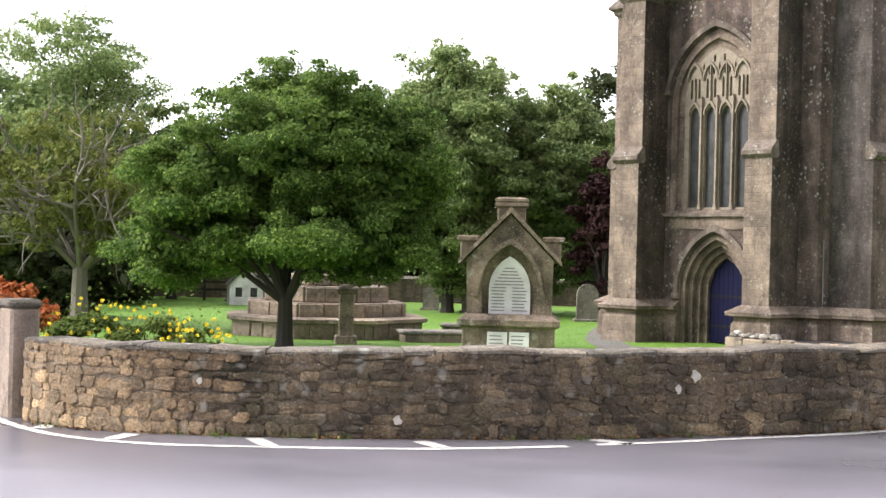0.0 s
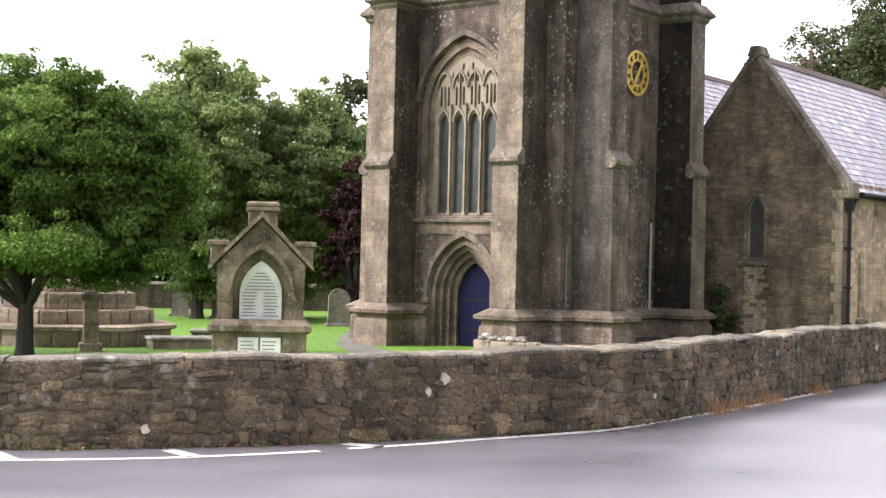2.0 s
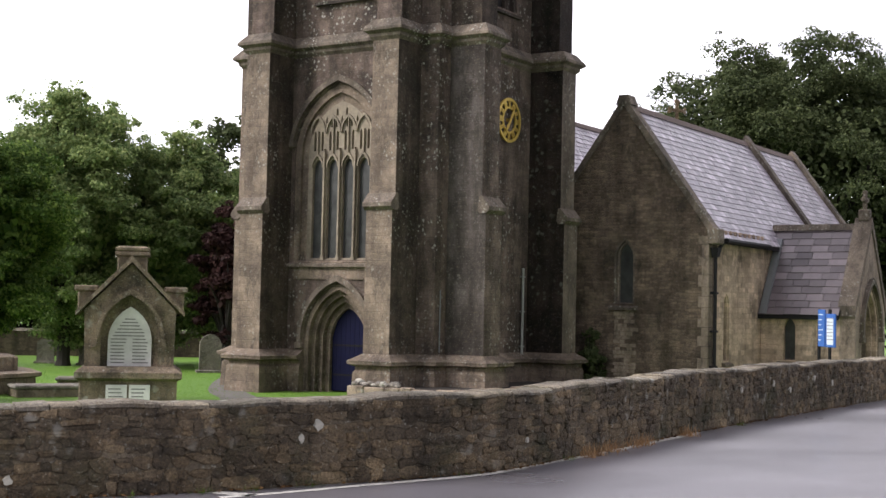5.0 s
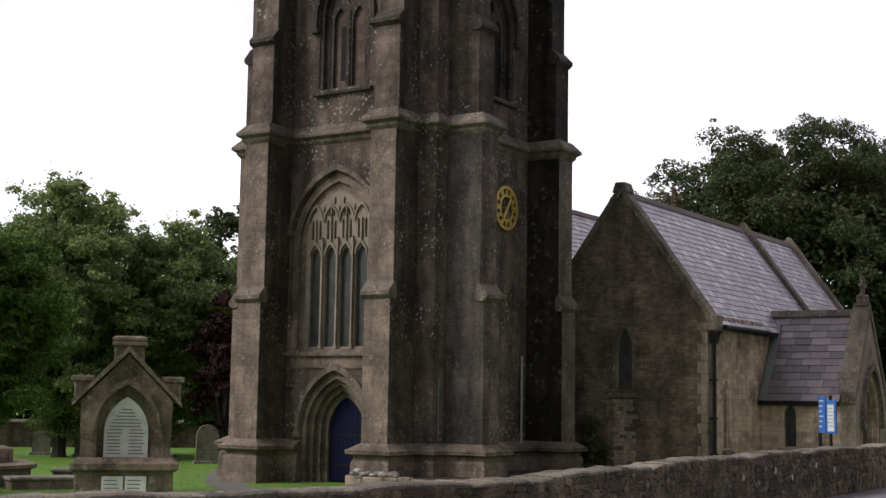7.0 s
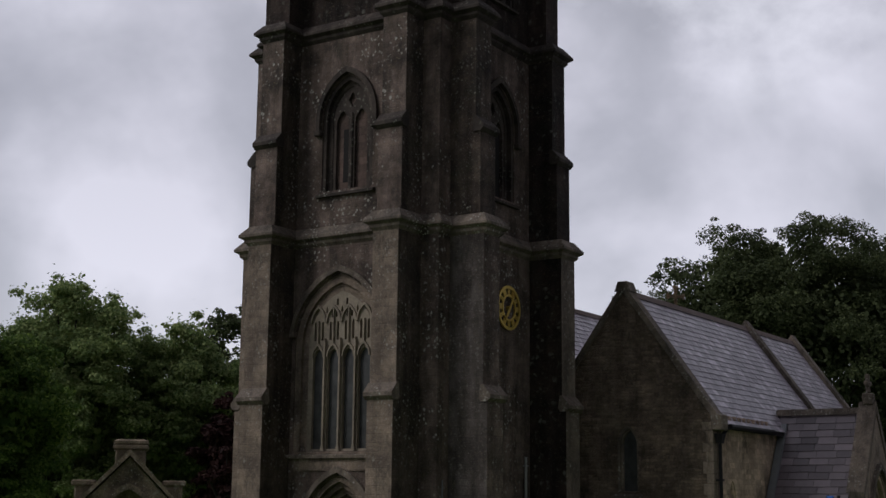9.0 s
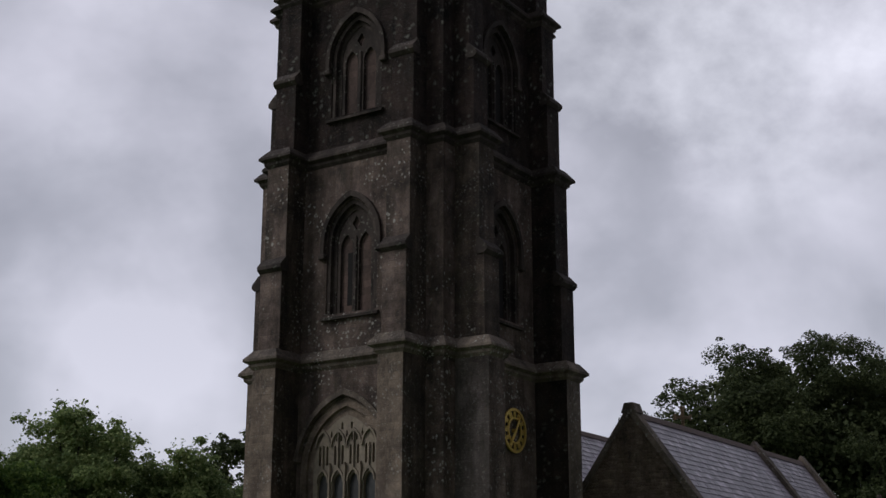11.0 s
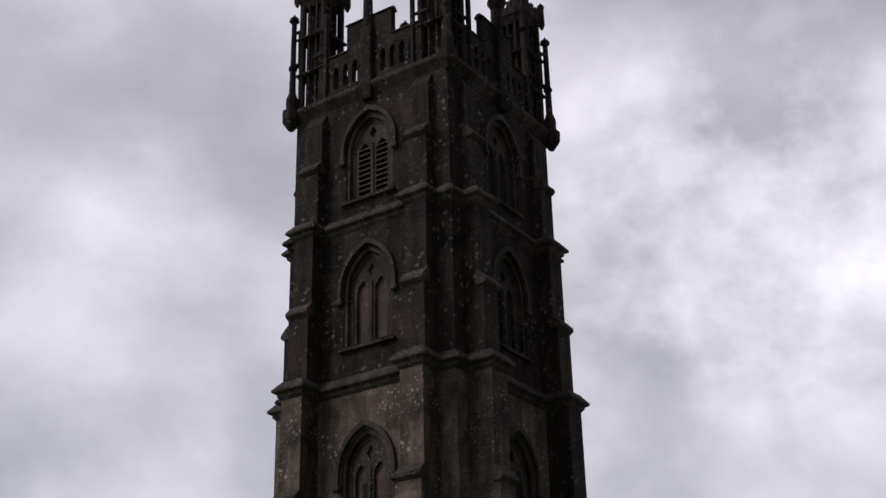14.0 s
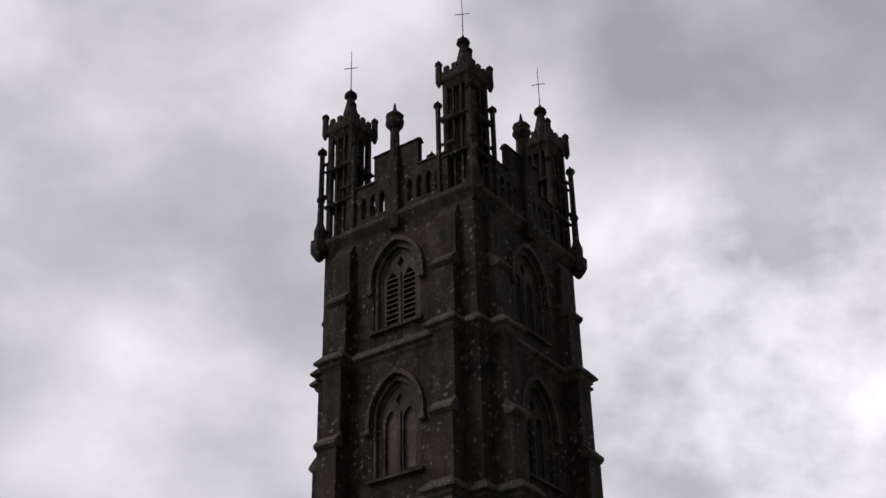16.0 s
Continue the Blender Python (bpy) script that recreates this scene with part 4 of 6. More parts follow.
loft(b, [square_ring(3.31 + o, 27.4 + z) for o, z in ((0.0, -0.34), (0.10, -0.22), (0.24, -0.06), (0.26, 0.06), (0.16, 0.16), (-0.25, 0.2))], caps=False)
part("cornice", b, M_SHADETRIM, tower)
b = bmesh.new()
loft(b, [square_ring(3.2, 27.2), square_ring(3.2, 27.45)])
part("tower_roof", b, M_LEAD, tower)


# parapet: pierced lower stage, stepped merlons, mid shaft and corner turrets
def finial(b, x, y, z, s, m=None):
    """Carved finial: collar, crocketed bud, point."""
    lathe(b, [(0.5 * s, 0), (0.5 * s, 0.12 * s), (1.0 * s, 0.35 * s), (1.05 * s, 0.55 * s), (0.55 * s, 0.75 * s), (0.95 * s, 0.95 * s), (0.8 * s, 1.15 * s), (0.3 * s, 1.3 * s), (0.35 * s, 1.5 * s), (0.06 * s, 2.1 * s)], 8, 0.39, m, (x, y, z))


PY = -3.36
for m in SIDES:
    holes = []
    for x in np.arange(-1.9, 1.95, 0.42):
        if abs(x) > 0.3:
            holes.append(moved(arch(0.12, 27.85, 28.55, 28.8, 3), x))
    outline = [(-2.3, 27.5), (2.3, 27.5), (2.3, 29.25), (1.0, 29.25), (1.0, 30.35), (-1.0, 30.35), (-1.0, 29.25), (-2.3, 29.25)]
    plate_with_lights(outline, holes, PY, PY + 0.26, m, "parapet", M_SHADECRUST, tower)
    for x0, x1, z in ((-2.3, -1.0, 29.25), (1.0, 2.3, 29.25), (-1.05, 1.05, 30.35)):
        b = bmesh.new()
        loft(b, [[(x, PY - 0.07, z), (x, PY + 0.33, z), (x, PY + 0.20, z + 0.14), (x, PY + 0.06, z + 0.14)] for x in (x0, x1)], True, m)
        part("parapet_coping", b, M_SHADETRIM, tower)
    b = bmesh.new()
    cbox(b, -0.24, PY - 0.22, 27.15, 0.24, PY + 0.05, 29.9, 0.04, m)
    loft(b, [[(-0.2, PY - 0.16, 26.85), (0.2, PY - 0.16, 26.85), (0.2, PY + 0.2, 26.85), (-0.2, PY + 0.2, 26.85)], [(-0.34, PY - 0.34, 27.25), (0.34, PY - 0.34, 27.25), (0.34, PY + 0.2, 27.25), (-0.34, PY + 0.2, 27.25)]], True, m)
    lathe(b, [(0.2, 29.85), (0.17, 31.15), (0.26, 31.25), (0.36, 31.42), (0.36, 31.55), (0.28, 31.62), (0.36, 31.78), (0.26, 31.9), (0.10, 31.95), (0.03, 32.4)], 8, 0.39, m, (0, PY - 0.05, 0))
    part("pinnacle", b, M_SHADECRUST, tower)
    for s in (-1, 1):      # slim shafts beside the turrets, tied back by small bars
        b = bmesh.new()
        x = s * 1.95
        cbox(b, x - 0.07, PY - 0.1, 27.5, x + 0.07, PY + 0.06, 31.3, 0.02, m)
        finial(b, x, PY - 0.02, 31.3, 0.17, m)
        box(b, min(x, s * 2.6), PY - 0.02, 30.75, max(x, s * 2.6), PY + 0.05, 30.85, m)
        box(b, min(x, s * 2.6), PY - 0.02, 29.6, max(x, s * 2.6), PY + 0.05, 29.7, m)
        box(b, s * 2.22 - 0.03, PY, 29.25, s * 2.22 + 0.03, PY + 0.06, 30.9, m)
        part("shaft", b, M_SHADECRUST, tower)

for cx, cy in ((-1, -1), (1, -1), (1, 1), (-1, 1)):
    tur = part("turret", bmesh.new(), M_SHADECRUST, tower, m=pose(cx * 2.72, cy * 2.72, 0, 0, 0, 0))
    hw = 0.5
    b = bmesh.new()
    box(b, -hw + 0.12, -hw + 0.12, 27.4, hw - 0.12, hw - 0.12, 32.6)
    part("turret_body", b, M_SHADECRUST, tur)
    for x in (-hw, hw):
        for y in (-hw, hw):
            b = bmesh.new()
            cbox(b, x - 0.11, y - 0.11, 27.4, x + 0.11, y + 0.11, 32.5, 0.04)
            part("corner_shaft", b, M_SHADECRUST, tur)
    for x in (-0.17, 0.17):
        for s in (-1, 1):
            for x0, y0, x1, y1 in ((x - 0.035, s * hw - 0.05, x + 0.035, s * hw + 0.05), (s * hw - 0.05, x - 0.035, s * hw + 0.05, x + 0.035)):
                b = bmesh.new()
                box(b, x0, y0, 27.4, x1, y1, 32.3)
                part("rib", b, M_SHADECRUST, tur)
    for z in (29.0, 30.6):
        b = bmesh.new()
        loft(b, [square_ring(r, z + dz) for r, dz in ((hw + 0.1, 0), (hw + 0.19, 0.06), (hw + 0.19, 0.12), (hw + 0.1, 0.18))])
        part("turret_band", b, M_SHADECRUST, tur)
    b = bmesh.new()
    loft(b, [square_ring(r, z) for r, z in ((hw, 32.1), (hw + 0.12, 32.35), (hw + 0.2, 32.45), (hw + 0.2, 32.8), (hw + 0.1, 32.85))])
    part("turret_crown", b, M_SHADECRUST, tur)
    for i in range(3):
        for s in (-1, 1):
            x = (i - 1) * 0.36
            for x0, y0, x1, y1 in ((x - 0.1, s * (hw + 0.13) - 0.06, x + 0.1, s * (hw + 0.13) + 0.06), (s * (hw + 0.13) - 0.06, x - 0.1, s * (hw + 0.13) + 0.06, x + 0.1)):
                b = bmesh.new()
                box(b, x0, y0, 32.8, x1, y1, 33.05)
                part("merlon", b, M_SHADECRUST, tur)
    for x in (-1, 1):
        for y in (-1, 1):
            b = bmesh.new()
            lathe(b, [(0.05, 32.2), (0.13, 32.4), (0.12, 33.2)], 6, 0, None, (x * (hw + 0.18), y * (hw + 0.18), 0))
            finial(b, x * (hw + 0.18), y * (hw + 0.18), 33.15, 0.15)
            part("corner_pinnacle", b, M_SHADECRUST, tur)
    b = bmesh.new()
    lathe(b, [(0.5, 32.8), (0.36, 33.25), (0.24, 33.8), (0.13, 34.3)], 8, 0.39)
    finial(b, 0, 0, 34.25, 0.26)
    part("spirelet", b, M_SHADECRUST, tur)
    if (cx, cy) != (1, 1):
        b = bmesh.new()
        rod(b, (0, 0, 34.6), (0, 0, 36.7), 0.022, 0.012, 5)
        rod(b, (-0.2, 0.2, 35.75), (0.2, -0.2, 35.9), 0.018, 0.014, 5)
        part("vane_rod", b, M_IRON, tur)
    # free-standing outer shaft on a corbel, tied to the turret
    d = Vector((cx, cy, 0)).normalized()
    o = d * 1.05
    b = bmesh.new()
    lathe(b, [(0.10, 26.75), (0.34, 27.1), (0.36, 27.5), (0.22, 27.6), (0.24, 28.0), (0.13, 28.35), (0.12, 29.3), (0.17, 29.36), (0.17, 29.46), (0.11, 29.52), (0.10, 31.5)], 8, 0.39, None, o)
    finial(b, o.x, o.y, 31.45, 0.19)
    part("outer_shaft", b, M_SHADECRUST, tur)
    for p, q, r in ((d * 0.6 + Vector((0, 0, 31.25)), o + Vector((0, 0, 30.95)), 0.06), (d * 0.6 + Vector((0, 0, 29.6)), o + Vector((0, 0, 29.6)), 0.06),
                    (d * 0.6 + Vector((0, 0, 29.35)), o + Vector((0, 0, 29.6)), 0.04), (d * 0.84 + Vector((0, 0, 29.6)), d * 0.84 + Vector((0, 0, 31.1)), 0.04),
                    (d * 0.5 + Vector((0, 0, 27.3)), o + Vector((0, 0, 27.25)), 0.16)):
        b = bmesh.new()
        rod(b, p, q, r)
        part("tie_bar", b, M_SHADECRUST, tur)


# clock on the south front
def ring_band(b, r0, r1, y0, y1, m, sides=40):
    pts = [(math.cos(2 * math.pi * i / sides), math.sin(2 * math.pi * i / sides)) for i in range(sides)]
    rings = [[(r * c, y, r * s) for c, s in pts] for r, y in ((r0, y1), (r0, y0), (r1, y0), (r1, y1))]
    rows = [[b.verts.new(m @ Vector(p)) for p in r] for r in rings]
    for a, c in zip(rows, rows[1:]):
        for i in range(sides):
            b.faces.new((a[i], a[(i + 1) % sides], c[(i + 1) % sides], c[i]))


clock = thing("tower_clock", "gilded skeleton clock dial with open black centre on the tower", "clock", CH @ pose(0.47, -3.45, 7.68))
I4 = Matrix.Identity(4)
b = bmesh.new()
ring_band(b, 0.61, 0.70, -0.10, -0.05, I4)
part("outer_ring", b, M_GOLD, clock)
b = bmesh.new()
ring_band(b, 0.36, 0.42, -0.10, -0.05, I4)
part("inner_ring", b, M_GOLD, clock)
for k in range(12):
    b = bmesh.new()
    t = Matrix.Rotation(radians(30 * k), 4, "Y")
    for x in ((-0.035, 0.035), (-0.06, 0, 0.06))[k % 2]:
        box(b, x - 0.022, -0.095, 0.41, x + 0.022, -0.06, 0.59, t)
    part("hour_mark", b, M_GOLD, clock)
for ang, ln, w in ((32, 0.56, 0.035), (215, 0.5, 0.04)):
    b = bmesh.new()
    t = Matrix.Rotation(radians(ang), 4, "Y")
    slab(b, [(-w, -0.08), (w, -0.08), (w * 1.4, ln * 0.6), (0, ln), (-w * 1.4, ln * 0.6)], -0.14, -0.12, t)
    part("pointer", b, M_GOLD, clock)
b = bmesh.new()
lathe(b, [(0.06, 0), (0.06, 0.12)], 12, 0, Matrix.Rotation(radians(90), 4, "X"))
part("boss", b, M_GOLD, clock)

for e_, n_, z0_, z1_, lab in ((1.55, -3.52, 0.2, 3.1, "pale grey"),):
    pipe = thing("conductor_pipe", "pale grey vertical pipe fixed to the tower", "pipe", CH @ pose(e_, n_, 0))
    b = bmesh.new()
    rod(b, (0, 0, z0_), (0, 0, z1_), 0.045, None, 8)
    part("tube", b, M_PIPE, pipe)
    for z in (0.6, 1.7, 2.8):
        b = bmesh.new()
        cbox(b, -0.07, -0.06, z, 0.07, 0.09, z + 0.05, 0.01)
        part("bracket", b, M_PIPE, pipe)
pipe = thing("conductor_pipe", "thin pale cable duct on the tower corner", "pipe", CH @ pose(-3.2, -3.50, 0))
b = bmesh.new()
rod(b, (0, 0, 0.5), (0, 0, 2.3), 0.018, None, 8)
part("tube", b, M_LEAD, pipe)

# ---------------------------------------------------------------- south aisle, nave and porch
aisle = thing("church_aisle", "gabled stone church aisle with a pale slate roof", "church", CH)
AX0, AS, AN, APEX_N, APEX_Z, EAVE = 4.0, -8.75, -2.83, -5.79, 8.55, 4.45
PITCH = (APEX_Z - EAVE) / (APEX_N - AS)
b = bmesh.new()
gable = [(2.83, -0.9), (8.75, -0.9), (8.75, EAVE), (5.79, APEX_Z), (2.83, EAVE)]
slab(b, gable, AX0, AX0 + 0.7, WEST)
cut, back = opening_parts(aisle, WEST @ pose(5.87, 0, 0), -AX0, 0.24, 2.05, 3.55, 4.0, orders=2, step=0.07, deep=0.12, hood=False, mat=M_TRIM)
part("wall", with_material(carve(b, [cut]), "wall", M_AISLE), M_AISLE, aisle)
win = part("window", bmesh.new(), M_GLASS, aisle)
b = bmesh.new()
slab(b, arch(0.25, 2.05, 3.55, 4.02), back, back + 0.04, WEST @ pose(5.87, 0, 0))
part("pane", b, M_GLASS, win)
rng = random.Random(19)
z = GROUND
while z < 1.9:      # rough patching in paler stone under the window
    hh = rng.uniform(0.10, 0.17)
    x = 5.55 + rng.uniform(-0.08, 0.06)
    while x < 6.12:
        w = rng.uniform(0.14, 0.34)
        if rng.random() < 0.78:
            b = bmesh.new()
            cbox(b, x + 0.008, AX0 - rng.uniform(0.008, 0.022), z + 0.006, x + w - 0.008, AX0 + 0.05, z + hh - 0.006, 0.006, WEST)
            part("patched_stone", b, M_RENDER, aisle)
        x += w
    z += hh
z, k = GROUND, 0
while z < 4.1:      # dressed stones at the corner
    hh = rng.uniform(0.26, 0.38)
    b = bmesh.new()
    cbox(b, 8.75 - (0.34 if k % 2 else 0.22), AX0 - 0.014, z + 0.006, 8.755, AX0 + 0.3, z + hh - 0.006, 0.008, WEST)
    part("quoin", b, M_RENDER, aisle)
    z += hh
    k += 1
S_END = 20.7
RIDGE_CROSS = 8.25
b = bmesh.new()
box(b, AX0 + 0.7, AS, -0.9, S_END, AS + 0.6, EAVE)
cut, back = opening_parts(aisle, SOUTH @ pose(5.55, 0, 0), -AS, 0.16, 0.3, 2.0, 2.35, orders=1, step=0.08, deep=0.2, hood=False, mat=M_BUFF)
part("wall", with_material(carve(b, [cut]), "wall", M_BUFF), M_BUFF, aisle)
win = part("window", bmesh.new(), M_GLASS, aisle)
b = bmesh.new()
slab(b, arch(0.17, 0.3, 2.0, 2.35), back, back + 0.04, SOUTH @ pose(5.55, 0, 0))
part("pane", b, M_GLASS, win)
b = bmesh.new()
box(b, AX0 + 0.7, AN - 0.5, -0.9, S_END, AN, EAVE)
part("wall", b, M_AISLE, aisle)
b = bmesh.new()
slab(b, gable, S_END - 0.1, S_END + 0.4, WEST)
part("wall", b, M_AISLE, aisle)
# corbels under the eave
for k in range(9):
    b = bmesh.new()
    x = 4.9 + k * 0.42
    loft(b, [[(xx, AS - 0.02, EAVE - 0.34), (xx, AS - 0.2, EAVE - 0.12), (xx, AS - 0.2, EAVE - 0.02), (xx, AS + 0.05, EAVE - 0.02)] for xx in (x, x + 0.16)])
    part("corbel", b, M_BUFF, aisle)


SLATE_MESHES = {}


def slate_shape(mat, lift0, lift1, thick):
    """One slate, a unit long and high, lifted at its lower edge; shared."""
    if mat.name not in SLATE_MESHES:
        b = bmesh.new()
        f = [(0, 0, 0.036), (1, 0, 0.036), (1, 1, 0.010), (0, 1, 0.010)]
        q = [b.verts.new(p) for p in f] + [b.verts.new((p[0], p[1], p[2] - thick)) for p in f]
        b.faces.new(q[:4])
        for i in range(4):
            b.faces.new((q[i], q[4 + i], q[4 + (i + 1) % 4], q[(i + 1) % 4]))
        SLATE_MESHES[mat.name] = mesh_of("slate", b, mat)
    return SLATE_MESHES[mat.name]


def slates(owner, name, origin, along, up, length, height, mat, w=0.32, row=0.25, seed=1, thick=0.025, singles=0):
    """Courses of lapped slates over a slope, one joined sheet of single slates."""
    rng = random.Random(seed)
    along, up = Vector(along).normalized(), Vector(up).normalized()
    nrm = along.cross(up).normalized()
    b = bmesh.new()
    k = 0
    v = 0.0
    while v < height - 0.05:
        x = -w * (0.5 if k % 2 else 0.0)
        top = min(v + row * 1.25, height)
        while x < length:
            ww = w * rng.uniform(0.85, 1.15)
            a0, a1 = max(0, x + 0.006), min(length, x + ww - 0.006)
            x += ww
            if a1 - a0 < 0.03:
                continue
            j = rng.uniform(-0.012, 0.012)
            o = Vector(origin)
            lift0, lift1 = 0.036 + rng.uniform(-0.006, 0.008), 0.010
            f = [o + along * a + up * (u + (j if u == v else 0)) + nrm * l for a, u, l in ((a0, v, lift0), (a1, v, lift0), (a1, top, lift1), (a0, top, lift1))]
            bk = [p - nrm * thick for p in f]
            if singles > 0:
                singles -= 1
                m = Matrix.Identity(4)
                for i, vec in enumerate((along * (a1 - a0), up * (top - v), nrm)):
                    m.col[i][:3] = vec
                m.translation = o + along * a0 + up * (v + j)
                part("slate", slate_shape(mat, lift0, lift1, thick), None, owner, m=m)
                continue
            q = [b.verts.new(p) for p in f + bk]
            b.faces.new(q[:4])
            for i in range(4):
                if i != 2:
                    b.faces.new((q[i], q[4 + i], q[4 + (i + 1) % 4], q[(i + 1) % 4]))
        v += row
        k += 1
    if not b.faces:
        b.free()
        return None
    me = bpy.data.meshes.new(name)
    b.to_mesh(me)
    b.free()
    me.materials.append(mat)
    ob = part(name, me, mat, owner)
    ob["kind"] = "stuff"
    return ob


def roof_pair(owner, e0, e1, n_ridge, z_ridge, n_s, z_s, n_n, z_n, mat, seed):
    b = bmesh.new()
    loft(b, [[(e, n_s, z_s - 0.14), (e, n_ridge, z_ridge - 0.14), (e, n_n, z_n - 0.14), (e, n_n, z_n - 0.02), (e, n_ridge, z_ridge - 0.02), (e, n_s, z_s - 0.02)] for e in (e0, e1)])
    part("roof_deck", b, M_BLACK, owner)
    up = Vector((0, n_ridge - n_s, z_ridge - z_s))
    slates(owner, "slate_field", (e0, n_s, z_s), (1, 0, 0), up, e1 - e0, up.length, mat, seed=seed, singles=260 if seed == 5 else 0)
    up = Vector((0, n_ridge - n_n, z_ridge - z_n))
    slates(owner, "slate_field", (e1, n_n, z_n), (-1, 0, 0), up, e1 - e0, up.length, mat, seed=seed + 1)
    for i in range(int((e1 - e0) / 0.45)):
        b = bmesh.new()
        x = e0 + 0.45 * i
        loft(b, [[(xx, n_ridge - 0.17, z_ridge - 0.12), (xx, n_ridge - 0.05, z_ridge + 0.09), (xx, n_ridge + 0.05, z_ridge + 0.09), (xx, n_ridge + 0.17, z_ridge - 0.12)] for xx in (x + 0.005, x + 0.445)])
        part("ridge_tile", b, M_RIDGE, owner)


roof_pair(aisle, AX0 + 0.35, 15.2, APEX_N, APEX_Z - 0.05, AS - 0.28, EAVE - 0.32, AN + 0.1, EAVE + 0.1, M_ROOF, 5)
roof_pair(aisle, 15.2, 20.7, APEX_N, APEX_Z - 0.05, AS - 0.28, EAVE - 0.32, AN + 0.1, EAVE + 0.1, M_ROOF, 9)


def coping_pair(e0, e1, lift, finial_stone):
    """Raking gable coping with kneelers."""
    for s, n_end in ((-1, AS - 0.22), (1, AN)):
        b = bmesh.new()
        z_end = APEX_Z - PITCH * abs(n_end - APEX_N) + lift
        loft(b, [[(e, n_end, z_end - 0.22), (e, APEX_N, APEX_Z + lift - 0.22), (e, APEX_N, APEX_Z + lift + 0.1), (e, n_end, z_end + 0.1)] for e in (e0, e1)])
        part("gable_coping", b, M_TRIM, aisle)
        if s < 0:
            b = bmesh.new()
            cbox(b, e0 - 0.02, n_end - 0.12, z_end - 0.34, e1 + 0.02, n_end + 0.25, z_end + 0.16, 0.04)
            part("kneeler", b, M_TRIM, aisle)
    if not finial_stone:
        return
    b = bmesh.new()
    loft(b, [[(e, APEX_N - 0.28, APEX_Z + lift - 0.18), (e, APEX_N + 0.28, APEX_Z + lift - 0.18), (e, APEX_N + 0.16, APEX_Z + lift + 0.14), (e, APEX_N - 0.16, APEX_Z + lift + 0.14)] for e in (e0 - 0.03, e1 + 0.03)])
    part("apex_stone", b, M_TRIM, aisle)


coping_pair(AX0 - 0.06, AX0 + 0.42, 0.14, True)
coping_pair(15.0, 15.45, 0.2, False)
coping_pair(20.5, 20.95, 0.2, False)
b = bmesh.new()
rod(b, (AX0 + 0.45, AS - 0.40, EAVE - 0.37), (8.4, AS - 0.40, EAVE - 0.37), 0.085, None, 8)
part("gutter", b, M_BLACK, aisle)
b = bmesh.new()
for x0, z0, x1, z1 in ((-0.05, 0.0, 0.05, 0.72), (-0.30, 0.30, 0.30, 0.41), (-0.34, 0.25, -0.26, 0.46), (0.26, 0.25, 0.34, 0.46), (-0.09, 0.62, 0.09, 0.74)):
    cbox(b, x0, -0.05, z0, x1, 0.05, z1, 0.015, pose(RIDGE_CROSS, APEX_N, APEX_Z, 0, 0, -40))
part("ridge_cross", b, M_SANDY, aisle, "yellow lichened stone cross")
drain = thing("rainwater_pipe", "black iron rainwater pipe at the aisle corner", "pipe", CH @ pose(AX0 + 0.22, AS - 0.14, 0))
b = bmesh.new()
rod(b, (0, 0, GROUND), (0, 0, 3.7), 0.06, None, 8)
rod(b, (0, 0, 3.7), (0.3, -0.2, 4.1), 0.06, None, 8)
part("tube", b, M_BLACK, drain)
b = bmesh.new()
loft(b, [[(-0.09, -0.09, 3.55), (0.09, -0.09, 3.55), (0.09, 0.09, 3.55), (-0.09, 0.09, 3.55)], [(-0.16, -0.14, 3.85), (0.16, -0.14, 3.85), (0.16, 0.12, 3.85), (-0.16, 0.12, 3.85)]])
part("hopper", b, M_BLACK, drain)
for z in (0.1, 1.2, 2.4):
    b = bmesh.new()
    cbox(b, -0.1, -0.08, z, 0.1, 0.14, z + 0.07, 0.01)
    part("bracket", b, M_BLACK, drain)

nave = thing("church_nave", "church nave with a pale slate roof behind the tower", "church", CH)
b = bmesh.new()
box(b, 3.2, -2.8, -0.9, 24, 3.6, 5.0)
part("wall", b, M_AISLE, nave)
b = bmesh.new()
slab(b, [(-3.6, 4.9), (2.8, 4.9), (-0.4, 9.15)], 23.5, 23.95, WEST)
part("gable_wall", b, M_AISLE, nave)
roof_pair(nave, 3.3, 24, 0.4, 9.3, -2.85, 4.75, 3.7, 4.75, M_ROOF, 21)

porch = thing("church_porch", "low gabled stone porch with a dark slate roof", "porch", CH)
PE0, PE1, PN, PEAVE, PRIDGE = 8.7, 12.3, -11.75, 1.95, 4.85
PMID = (PE0 + PE1) / 2
b = bmesh.new()
box(b, PE0, PN + 0.3, -0.9, PE0 + 0.45, AS - 0.02, PEAVE)
cut, back = opening_parts(porch, WEST @ pose(9.75, 0, 0), -PE0, 0.2, 0.3, 1.35, 1.72, orders=1, step=0.08, deep=0.2, hood=False, mat=M_BUFF)
part("wall", with_material(carve(b, [cut]), "wall", M_BUFF), M_BUFF, porch)
win = part("window", bmesh.new(), M_GLASS, porch)
b = bmesh.new()
slab(b, arch(0.21, 0.3, 1.35, 1.72), back, back + 0.04, WEST @ pose(9.75, 0, 0))
part("pane", b, M_GLASS, win)
b = bmesh.new()
box(b, PE1 - 0.45, PN + 0.3, -0.9, PE1, AS - 0.02, PEAVE)
part("wall", b, M_BUFF, porch)
b = bmesh.new()
slab(b, [(PE0, -0.9), (PE1, -0.9), (PE1, PEAVE), (PMID, PRIDGE), (PE0, PEAVE)], PN - 0.2, PN + 0.3)
